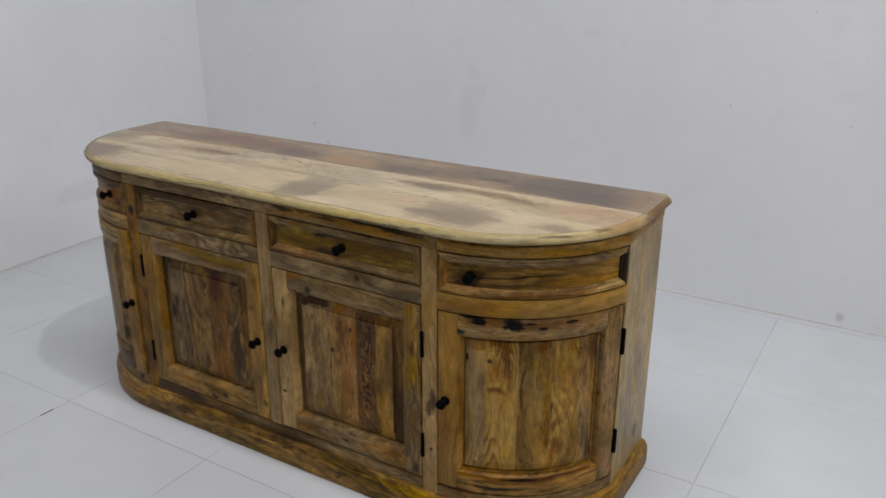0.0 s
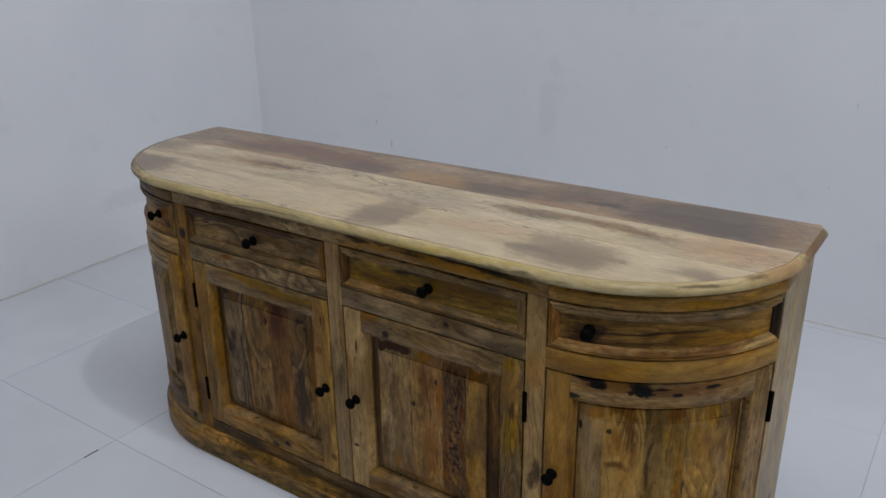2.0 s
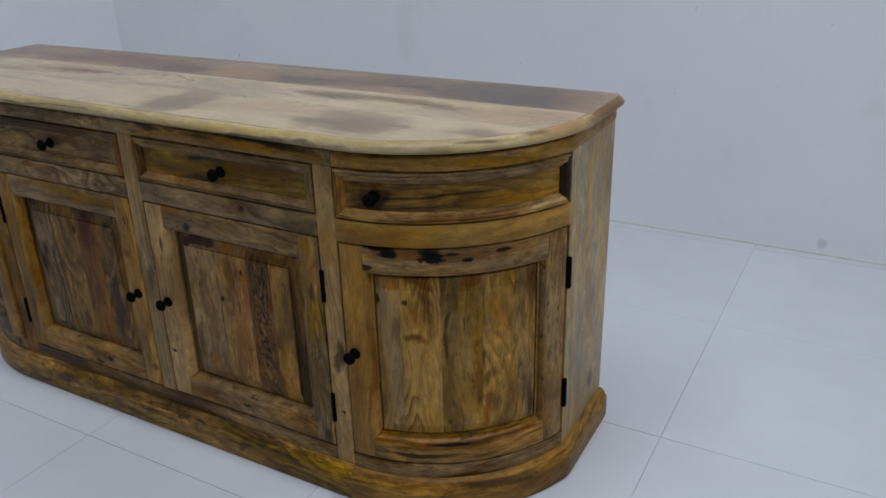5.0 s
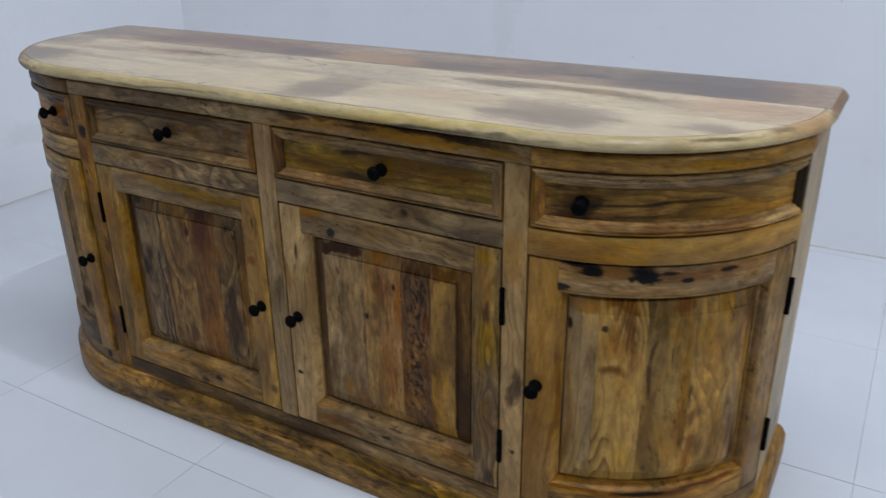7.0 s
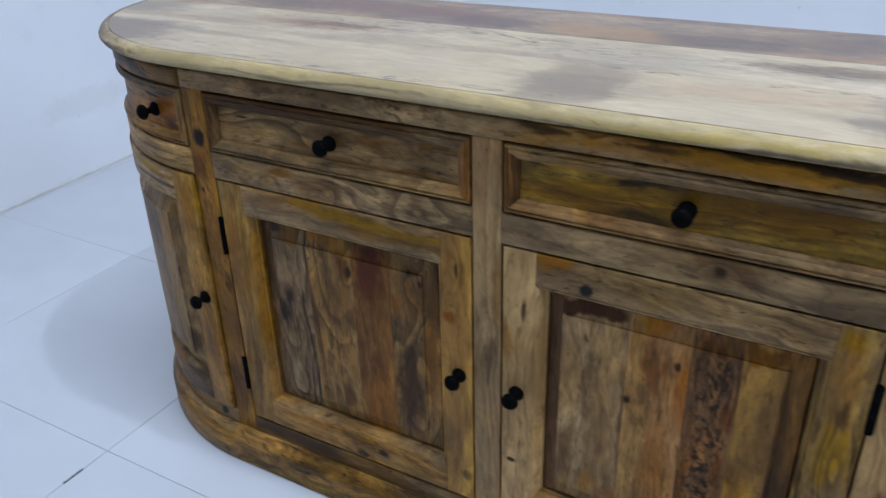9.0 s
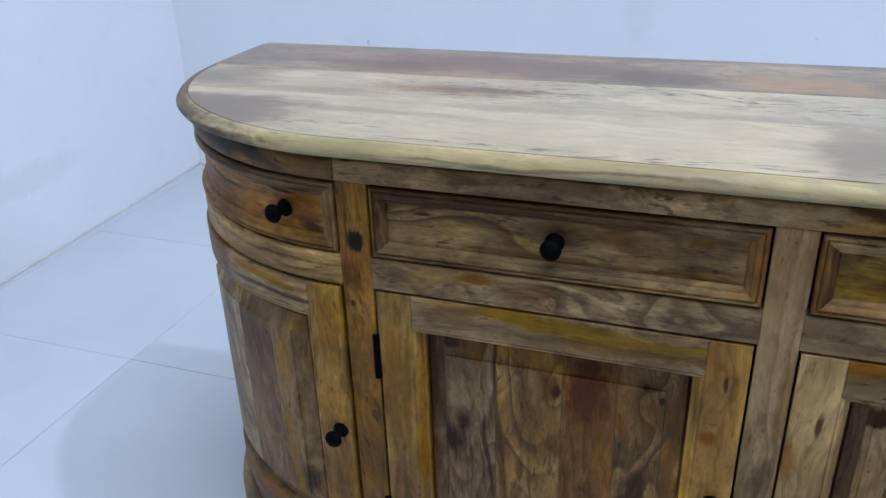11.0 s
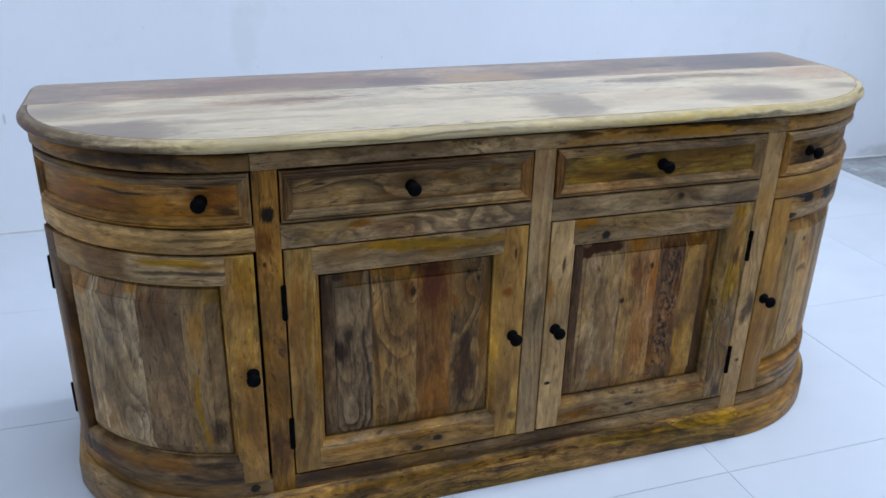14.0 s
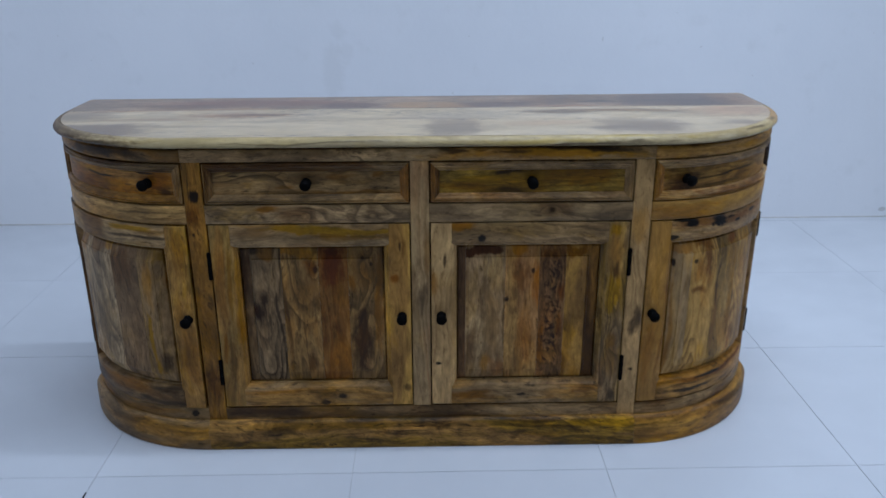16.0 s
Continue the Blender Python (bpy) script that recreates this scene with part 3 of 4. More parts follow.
part("back_panel", bm, W(GREY, TAN, BROWN, "u", 0.3), sideboard)


# outline of the top: straight front, rounded ends, straight sides, clipped back corners
TOP_X, TOP_Y, TOP_A, TOP_B, TOP_F = 0.521, 0.320, 0.364, 0.336, -0.0163
rim = [(0.0, Vector((0, TOP_F)), Vector((0, -1)))]
for i in range(161):
    a = i / 160 * math.pi / 2
    p = Vector((TOP_X + TOP_A * math.sin(a), TOP_Y - TOP_B * math.cos(a)))
    rim.append((rim[-1][0] + (p - rim[-1][1]).length, p, Vector((math.sin(a) / TOP_A, -math.cos(a) / TOP_B)).normalized()))
TOP_SIDE = rim[-1][0]
TOP_CUT = TOP_SIDE + 0.156
TOP_END = TOP_CUT + 0.014
rim += [(TOP_CUT, Vector((TOP_X + TOP_A, TOP_Y + 0.156)), Vector((1, 0.15)).normalized()), (TOP_END, Vector((TOP_X + TOP_A - 0.007, TOP_Y + 0.168)), Vector((0.8, 0.6)))]
RS = np.array([t[0] for t in rim])


def flare(y):
    """The top widens a little towards the back."""
    return 0.010 * min(1.0, max(0.0, (y - 0.08) / 0.18))


def bend_top(s, off, z):
    """The same for the rim of the top; off is counted from its outermost line."""
    a = min(abs(s), TOP_END)
    i = max(1, min(len(RS) - 1, int(np.searchsorted(RS, a))))
    f = (a - RS[i - 1]) / max(1e-9, RS[i] - RS[i - 1])
    p, n = rim[i - 1][1].lerp(rim[i][1], f), rim[i - 1][2].lerp(rim[i][2], f).normalized()
    x, y = p.x + n.x * off, p.y + n.y * off
    x += flare(y) if s > 0 else 0.7 * flare(y + 0.12)
    x = math.copysign(x, s) if s else x
    return Vector((x, shear(x, y), z))


def sweep(bm, store, s0, s1, prof, cap=True, path=None):
    """A moulding with the section prof, (off, z) pairs, run along the front from s0 to s1."""
    path = path or bend
    st = sorted({*spans(s0, s1, 0.014), *[x for x in (-S_ARC, -X_C, X_C, S_ARC, -TOP_SIDE, TOP_SIDE, -TOP_CUT, TOP_CUT) if s0 < x < s1]})
    rows = []
    for s in st:
        row, run = [], 0.0
        for k, (o, z) in enumerate(prof):
            if k:
                run += math.dist(prof[k - 1], prof[k])
            v = bm.verts.new(path(s, o, z))
            store[v] = (s, prof[0][1] - run)
            row.append(v)
        rows.append(row)
    for a, b in zip(rows, rows[1:]):
        for k in range(len(prof) - 1):
            bm.faces.new((a[k], a[k + 1], b[k + 1], b[k]))
    if cap:
        bm.faces.new(rows[0])
        bm.faces.new(rows[-1])


PLINTH = [(-0.02, 0.0745), (-0.001, 0.0745), (0.004, 0.0735), (0.010, 0.070), (0.0135, 0.065), (0.0150, 0.061), (0.0185, 0.057), (0.0198, 0.050), (0.0200, 0.004), (0.0180, 0.0), (-0.02, 0.0)]
piece("plinth", sideboard, W(HONEY, (0.30, 0.205, 0.065), UMBER, "u", 0.6, fleck=1.2, patches=[(-0.25, 0.03, 0.2, 0.012, YELLOW, 0.2), (0.1, 0.045, 0.25, 0.006, UMBER, 0.5), (-0.35, 0.02, 0.05, 0.01, UMBER, 0.5), (0.3, 0.03, 0.1, 0.006, UMBER, 0.5)]), [(sweep, -ST_B, ST_B, PLINTH)])
piece("plinth", sideboard, W(HONEY, TAUPE, UMBER, "u", 0.4, [(-0.75, 0.02, 0.1, 0.014, UMBER, 0.5)]), [(sweep, -S_END, -ST_B - 0.0004, PLINTH)])
piece("plinth", sideboard, W((0.34, 0.22, 0.085), TAN, UMBER, "u", 0.4, [(0.82, 0.03, 0.12, 0.015, UMBER, 0.6)]), [(sweep, ST_B + 0.0004, S_END, PLINTH)])

# ---- top: boards and moulded edge ----
IN = 0.0195
EDGE = [(-IN - 0.004, 0.7738), (-IN, 0.7740), (-IN + 0.0012, 0.7763), (-0.013, 0.7763), (-0.009, 0.7745), (-0.0038, 0.7705), (-0.0003, 0.7650), (0.0, 0.7615), (-0.003, 0.7570), (-0.009, 0.7548), (-0.018, 0.7545), (-0.046, 0.7545)]
# dark strips on the lower lip: black stain and painted shade under the edge
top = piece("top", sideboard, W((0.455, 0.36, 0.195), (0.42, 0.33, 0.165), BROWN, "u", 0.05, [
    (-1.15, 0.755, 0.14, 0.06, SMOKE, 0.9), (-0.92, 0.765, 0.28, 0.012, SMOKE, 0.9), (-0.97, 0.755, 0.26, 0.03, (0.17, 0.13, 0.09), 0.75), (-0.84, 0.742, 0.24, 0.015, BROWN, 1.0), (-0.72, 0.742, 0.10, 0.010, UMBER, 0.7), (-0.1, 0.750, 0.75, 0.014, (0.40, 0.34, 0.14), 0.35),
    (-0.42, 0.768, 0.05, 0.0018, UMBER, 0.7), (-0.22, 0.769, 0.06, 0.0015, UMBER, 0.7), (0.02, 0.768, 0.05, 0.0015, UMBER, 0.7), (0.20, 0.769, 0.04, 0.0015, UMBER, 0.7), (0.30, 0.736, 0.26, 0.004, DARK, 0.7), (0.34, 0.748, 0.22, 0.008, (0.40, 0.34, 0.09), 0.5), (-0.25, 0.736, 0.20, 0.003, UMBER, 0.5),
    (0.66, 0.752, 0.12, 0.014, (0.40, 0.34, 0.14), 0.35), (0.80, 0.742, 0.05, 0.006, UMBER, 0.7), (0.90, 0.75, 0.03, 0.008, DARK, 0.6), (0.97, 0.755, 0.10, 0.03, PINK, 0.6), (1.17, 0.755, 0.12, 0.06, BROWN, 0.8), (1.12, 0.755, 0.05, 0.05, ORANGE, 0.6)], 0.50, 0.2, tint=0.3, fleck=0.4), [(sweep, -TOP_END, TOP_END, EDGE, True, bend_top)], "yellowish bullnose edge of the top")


def plan_x(y, off):
    """Half width of the top at depth y, in from its outline by off."""
    if y >= TOP_Y:
        return TOP_X + TOP_A - off - max(0.0, y - TOP_Y - 0.156) * 0.6
    t = (TOP_Y - y) / (TOP_B - off)
    return TOP_X + (TOP_A - off) * math.sqrt(max(0.0, 1 - t * t))


def top_board(y0, y1, mat, xa=-9.0, xb=9.0):
    bm, store = bmesh.new(), {}
    n = max(2, math.ceil((y1 - y0) / 0.006)) if y0 < TOP_Y else 4
    g = 0.00025
    rows = []
    for i in range(n + 1):
        y = y0 + g + (y1 - y0 - 2 * g) * (i / n) ** (1.8 if y0 < 0.03 else 1.0)
        h = plan_x(y, IN if y0 < 0.30 else 0.0115)
        row = []
        for x in (max(-h - 0.7 * flare(y + 0.12), xa), min(h + flare(y), xb)):
            pair = []
            for z in (Z_TOP - 0.0005, Z_TOP - 0.02):
                v = bm.verts.new((x, shear(x, y), z))
                store[v] = (x, y)
                pair.append(v)
            row.append(pair)
        rows.append(row)
    for a, b in zip(rows, rows[1:]):
        bm.faces.new((a[0][0], a[1][0], b[1][0], b[0][0]))
        bm.faces.new((a[0][0], b[0][0], b[0][1], a[0][1]))
        bm.faces.new((a[1][0], b[1][0], b[1][1], a[1][1]))
    for r in (rows[0], rows[-1]):
        bm.faces.new((r[0][0], r[1][0], r[1][1], r[0][1]))
    put_uv(bm, store)
    part("board", bm, mat, top)


TOP_R = 0.40
top_board(TOP_F + IN + 0.0003, 0.180, W((0.50, 0.39, 0.23), (0.46, 0.352, 0.195), TAN, "u", 0.16, [
    (0.075, 0.085, 0.062, 0.10, SMOKE, 0.7, 0.6), (0.10, 0.085, 0.11, 0.05, SMOKE, 0.6), (0.50, 0.095, 0.105, 0.070, SMOKE, 0.7, 0.9), (0.53, 0.08, 0.09, 0.05, BROWN, 0.35), (0.42, 0.07, 0.08, 0.02, SMOKE, 0.5), (0.765, 0.115, 0.07, 0.03, SMOKE, 0.9), (-0.79, 0.085, 0.17, 0.075, (0.15, 0.118, 0.088), 0.9, 0.6),
    (-0.35, 0.026, 0.25, 0.012, UMBER, -0.9), (-0.05, 0.022, 0.22, 0.010, UMBER, -0.9), (-0.55, 0.055, 0.12, 0.010, UMBER, -0.6), (0.30, 0.13, 0.12, 0.03, PINK, 0.35), (-0.50, 0.12, 0.20, 0.012, SMOKE, 0.5), (-0.35, 0.165, 0.25, 0.012, SMOKE, 0.4), (0.30, 0.172, 0.5, 0.007, UMBER, -0.7)], TOP_R, 0.55, tint=0.12, fleck=0.28))
top_board(0.180, 0.315, W((0.49, 0.385, 0.235), (0.45, 0.345, 0.19), BROWN, "u", 0.22, [
    (-0.45, 0.245, 0.15, 0.030, TAN, 0.8), (-0.40, 0.255, 0.10, 0.014, BROWN, 0.6), (-0.40, 0.25, 0.20, 0.04, UMBER, -0.8), (-0.64, 0.20, 0.16, 0.014, TAN, 0.5), (-0.10, 0.285, 0.16, 0.022, DARK, -0.95), (-0.25, 0.30, 0.12, 0.012, DARK, -0.9), (0.05, 0.25, 0.16, 0.025, DARK, -0.8), (-0.62, 0.308, 0.24, 0.014, PINK, 0.8), (-0.82, 0.25, 0.10, 0.08, SMOKE, 0.8), (-0.02, 0.20, 0.2, 0.014, SMOKE, 0.45),
    (0.33, 0.250, 0.105, 0.028, (0.17, 0.125, 0.065), 0.9), (0.33, 0.250, 0.14, 0.040, UMBER, -0.9), (0.52, 0.270, 0.15, 0.026, OLIVE, 0.9), (0.54, 0.270, 0.17, 0.032, UMBER, -0.9), (0.44, 0.27, 0.07, 0.014, LIME, 0.6), (0.78, 0.26, 0.13, 0.07, PINK, 0.6), (0.84, 0.25, 0.06, 0.05, BROWN, -0.6)], TOP_R, 0.55, tint=0.2, fleck=0.42, knots=[(-0.42, 0.25, 0.12, 0.05, 4.0)]))
top_board(0.315, Y_BACK, W((0.25, 0.165, 0.085), (0.31, 0.205, 0.11), UMBER, "u", 0.4, [
    (-0.45, 0.40, 0.30, 0.05, (0.24, 0.11, 0.06), 0.75), (-0.28, 0.395, 0.20, 0.03, PINK, 0.6), (-0.60, 0.345, 0.10, 0.012, PALE, 0.7), (-0.62, 0.37, 0.16, 0.03, BROWN, 0.6), (-0.80, 0.42, 0.11, 0.10, SMOKE, 0.5), (-0.17, 0.36, 0.11, 0.04, (0.14, 0.085, 0.055), 0.9), (0.02, 0.365, 0.095, 0.045, PALE, 0.95, 0.5), (0.20, 0.36, 0.10, 0.035, (0.15, 0.105, 0.065), 0.9, 0.6), (0.33, 0.41, 0.18, 0.05, BROWN, 0.6), (0.47, 0.40, 0.06, 0.02, UMBER, 0.8), (0.66, 0.365, 0.16, 0.050, (0.10, 0.066, 0.042), 0.9, 0.7), (0.66, 0.44, 0.13, 0.04, (0.13, 0.095, 0.065), 0.85, 0.6), (0.36, 0.335, 0.10, 0.02, PINK, 0.6),
    (0.82, 0.40, 0.06, 0.08, ORANGE, 0.45), (-0.45, 0.325, 0.20, 0.012, PALE, 0.7), (-0.1, 0.475, 0.7, 0.016, (0.17, 0.115, 0.07), 0.7), (0.46, 0.33, 0.14, 0.010, PALE, 0.6)], TOP_R, 0.55, tint=0.5, fleck=0.85))


# ---- knobs and hinges ----
def lathe(prof, seg=20):
    bm = bmesh.new()
    rings = [[bm.verts.new((r * math.cos(2 * math.pi * k / seg), r * math.sin(2 * math.pi * k / seg), h)) for k in range(seg)] for h, r in prof]
    for a, b in zip(rings, rings[1:]):
        for k in range(seg):
            bm.faces.new((a[k], a[(k + 1) % seg], b[(k + 1) % seg], b[k]))
    bm.faces.new(rings[0])
    bm.faces.new(rings[-1])
    return bm


KNOB = [(0, 0.0125), (0.003, 0.0125), (0.0055, 0.0105), (0.008, 0.007), (0.012, 0.0052), (0.0155, 0.0062), (0.0175, 0.0095), (0.0190, 0.0122), (0.0215, 0.0136), (0.0245, 0.0134), (0.0275, 0.0112), (0.0298, 0.0074), (0.0310, 0.0033)]
knob_mesh = None


def knob(parent, s, z, off=0.0):
    global knob_mesh
    if knob_mesh is None:
        ob = part("knob", lathe([(h, r * 0.92) for h, r in KNOB]), M_KNOB, parent, "black iron mushroom knob", 50)
        knob_mesh = ob.data
    else:
        ob = new("knob", knob_mesh)
        ob.parent = parent
        tagged(ob, "black iron mushroom knob")
    p, q = bend(s, off, z), bend(s, off + 1, z)
    ob.matrix_local = Matrix.Translation(p) @ (q - p).to_track_quat("Z", "Y").to_matrix().to_4x4()


def hinge(parent, s, z, off=0.0):
    """A butt hinge's knuckles and leaf edges at a door's edge."""
    bm = lathe([(-0.034, 0.002), (-0.033, 0.0042), (-0.012, 0.0042), (-0.0115, 0.0036), (-0.011, 0.0042), (0.011, 0.0042), (0.0115, 0.0036), (0.012, 0.0042), (0.033, 0.0042), (0.034, 0.002)], 10)
    box(bm, -0.0048, 0.0048, -0.0012, 0.004, -0.0325, 0.0325, 0.0006)
    ob = part("hinge", bm, M_HINGE, parent, "black metal butt hinge", 50)
    p, q = bend(s, off, z), bend(s, off + 1, z)
    n = (q - p).normalized()
    ob.matrix_local = Matrix((Vector((-n.y, n.x, 0)), -n, Vector((0, 0, 1)))).transposed().to_4x4()
    ob.matrix_local = Matrix.Translation(p + n * 0.001) @ ob.matrix_local.to_3x3().to_4x4()


# ---- drawers ----
RIM = [(0.0, -0.02), (0.0, -0.0006), (0.0007, 0.0008), (0.0022, 0.0020), (0.0042, 0.0020), (0.0052, 0.0004), (0.0062, 0.0020), (0.0084, 0.0036), (0.0108, 0.0030), (0.0128, 0.0008), (0.0138, -0.0010), (0.0160, -0.0014), (0.0182, -0.0030), (0.0198, -0.0062), (0.0200, -0.0115)]


def drawer(s0, s1, face, rims, k_s, label):
    """rims: looks of the bottom, top, left and right mouldings."""
    s0, s1, z0, z1 = s0 + GAP, s1 - GAP, Z_W0 + GAP, Z_W1 - GAP
    d = piece("drawer", sideboard, face, [(relief, spans(s0 + 0.018, s1 - 0.018), [z0 + 0.018, (z0 + z1) / 2, z1 - 0.018], lambda s, z: -0.0068, -0.020)], label)
    for side, mat in zip("btlr", rims):
        piece("moulding", d, mat, [(strip, side, s0, s1, z0, z1, RIM)])
    knob(d, k_s, 0.672, -0.0068)
    return d


drawer(-S_DOOR, -ST_B, W(HONEY, ORANGE, BROWN, "u", 0.35, tint=0.3, patches= [(-0.58, 0.680, 0.04, 0.025, ORANGE, 0.8), (-0.554, 0.656, 0.022, 0.010, UMBER, 0.8), (-0.715, 0.681, 0.03, 0.003, BLACK, 0.9), (-0.767, 0.684, 0.03, 0.004, DARK, 0.8), (-0.85, 0.66, 0.10, 0.03, PINK, 0.6), (-0.616, 0.698, 0.022, 0.003, BLACK, 0.9), (-0.79, 0.695, 0.06, 0.010, YELLOW, 0.5), (-0.691, 0.661, 0.03, 0.007, YELLOW, 0.7)]),
       (W(TAN, GOLD, BROWN, rings=0.3), W(GREY, BROWN, UMBER, rings=0.3), W(TAN, BROWN, UMBER, "v"), W(TAN, GREY, BROWN, "v")), -0.604, "curved drawer front with an orange-brown sunken panel")
drawer(-ST_A, -ST_M, W((0.285, 0.212, 0.118), (0.235, 0.165, 0.078), UMBER, "u", 0.75, tint=0.35, patches= [(-0.092, 0.691, 0.02, 0.010, GOLD, 0.7), (-0.176, 0.688, 0.03, 0.014, GOLD, 0.6), (-0.24, 0.69, 0.07, 0.02, GREY, 0.6), (-0.408, 0.688, 0.014, 0.003, BLACK, 0.8), (-0.297, 0.667, 0.03, 0.008, GOLD, 0.6), (-0.15, 0.645, 0.12, 0.005, GOLD, 0.6)], knots=[(-0.10, 0.688, 0.05, 0.03, 4.0), (-0.24, 0.67, 0.08, 0.03, 4.0)]),
       (W(MIST, GREY, UMBER), W(GREY, BROWN, UMBER), W(MIST, BROWN, UMBER, "v"), W(TAN, PINK, BROWN, "v")), -0.25, "drawer front with a grey-brown figured sunken panel")
drawer(ST_M, ST_A, W((0.35, 0.255, 0.085), OLIVE, UMBER, "u", 0.5, [(0.145, 0.687, 0.06, 0.012, YELLOW, 0.9), (0.12, 0.665, 0.08, 0.012, TAN, 0.6), (0.36, 0.685, 0.08, 0.025, GOLD, 0.7), (0.35, 0.69, 0.04, 0.016, YELLOW, 0.35), (0.205, 0.703, 0.05, 0.005, DARK, 0.8), (0.2, 0.66, 0.03, 0.01, UMBER, 0.5)], knots=[(0.14, 0.685, 0.07, 0.025, 5.0), (0.36, 0.685, 0.06, 0.03, 3.0)]),
       (W(TAUPE, (0.29, 0.195, 0.105), BROWN), W(TAUPE, MIST, UMBER), W(BROWN, (0.27, 0.155, 0.07), UMBER, "v"), W(MIST, TAUPE, BROWN, "v")), 0.25, "drawer front with a yellow-streaked sunken panel")
drawer(ST_B, S_DOOR, W(HONEY, (0.37, 0.25, 0.10), BROWN, "u", 0.6, [(0.585, 0.67, 0.045, 0.04, (0.10, 0.06, 0.03), 0.85), (0.605, 0.672, 0.025, 0.02, DARK, 0.6), (0.70, 0.678, 0.14, 0.0035, UMBER, 0.8), (0.69, 0.655, 0.08, 0.006, UMBER, 0.5), (0.80, 0.700, 0.14, 0.006, TAUPE, 0.7), (0.85, 0.662, 0.12, 0.014, PALE, 0.6)], knots=[(0.62, 0.675, 0.10, 0.02, 5.0)]),
       (W(CREAM, PINK, BROWN, rings=0.4, fleck=0.7), W(TAUPE, ASH, UMBER, rings=0.4), W(PINK, TAN, BROWN, "v"), W(BROWN, UMBER, DARK, "v")), 0.599, "curved drawer front with a brown sunken panel and pale lower moulding")

# ---- doors ----
STW = 0.047
COVE = [(0.0, -0.0008), (0.0012, -0.0004), (0.004, -0.0016), (0.0070, -0.0065), (0.0085, -0.0130), (0.0090, -0.0150), (0.0122, -0.0160), (0.0125, -0.0175), (0.0125, -0.0270)]


def door(s0, s1, stiles, rails, planks, knob_s, hinge_s, label, face=0.0005, field_z=-0.0205, rise=0.005):
    """stiles: looks of the left and right one; rails: of the lower and upper one; planks: (where it ends, look)."""
    s0, s1, z0, z1 = s0 + GAP, s1 - GAP, Z_D0 + GAP, Z_D1 - GAP
    p0, p1, q0, q1 = s0 + STW, s1 - STW, z0 + STW, z1 - STW
    cove = [(d, o + face) for d, o in COVE]
    d = piece("door", sideboard, M_INSIDE, [(relief, spans(s0 + 0.01, s1 - 0.01), [z0 + 0.01, z1 - 0.01], lambda s, z: -0.0300, -0.036)], label)
    piece("stile", d, stiles[0], [(slab, s0, p0, z0, z1, face), (strip, "l", p0, p1, q0, q1, cove)])
    piece("stile", d, stiles[1], [(slab, p1, s1, z0, z1, face), (strip, "r", p0, p1, q0, q1, cove)])
    piece("rail", d, rails[0], [(slab, p0, p1, z0, q0, face), (strip, "b", p0, p1, q0, q1, cove)])
    piece("rail", d, rails[1], [(slab, p0, p1, q1, z1, face), (strip, "t", p0, p1, q0, q1, cove)])
    a0, a1, b0, b1 = p0 + 0.0122, p1 - 0.0122, q0 + 0.0122, q1 - 0.0122
    run = a0

    def field(s, z):
        e = min(s - a0, a1 - s, z - b0, b1 - z)
        return face + field_z + rise * min(1.0, max(0.0, e / 0.0265)) + (0.0028 if e > 0.0275 else 0.0) - (0.0055 if e < 0.002 else 0.0)
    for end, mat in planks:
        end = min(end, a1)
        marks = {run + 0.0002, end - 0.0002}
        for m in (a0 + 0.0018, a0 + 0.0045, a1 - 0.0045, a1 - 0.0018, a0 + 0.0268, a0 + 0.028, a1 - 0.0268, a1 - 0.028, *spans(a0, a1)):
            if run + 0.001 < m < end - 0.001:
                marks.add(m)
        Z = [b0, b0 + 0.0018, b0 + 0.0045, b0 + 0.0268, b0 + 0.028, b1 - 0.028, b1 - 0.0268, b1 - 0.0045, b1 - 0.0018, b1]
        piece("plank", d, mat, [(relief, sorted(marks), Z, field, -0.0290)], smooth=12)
        run = end
    knob(d, knob_s, 0.348, face)
    for z in (0.479, 0.205):
        hinge(d, hinge_s, z, face - 0.003 if face > 0.003 else 0.0)
    return d


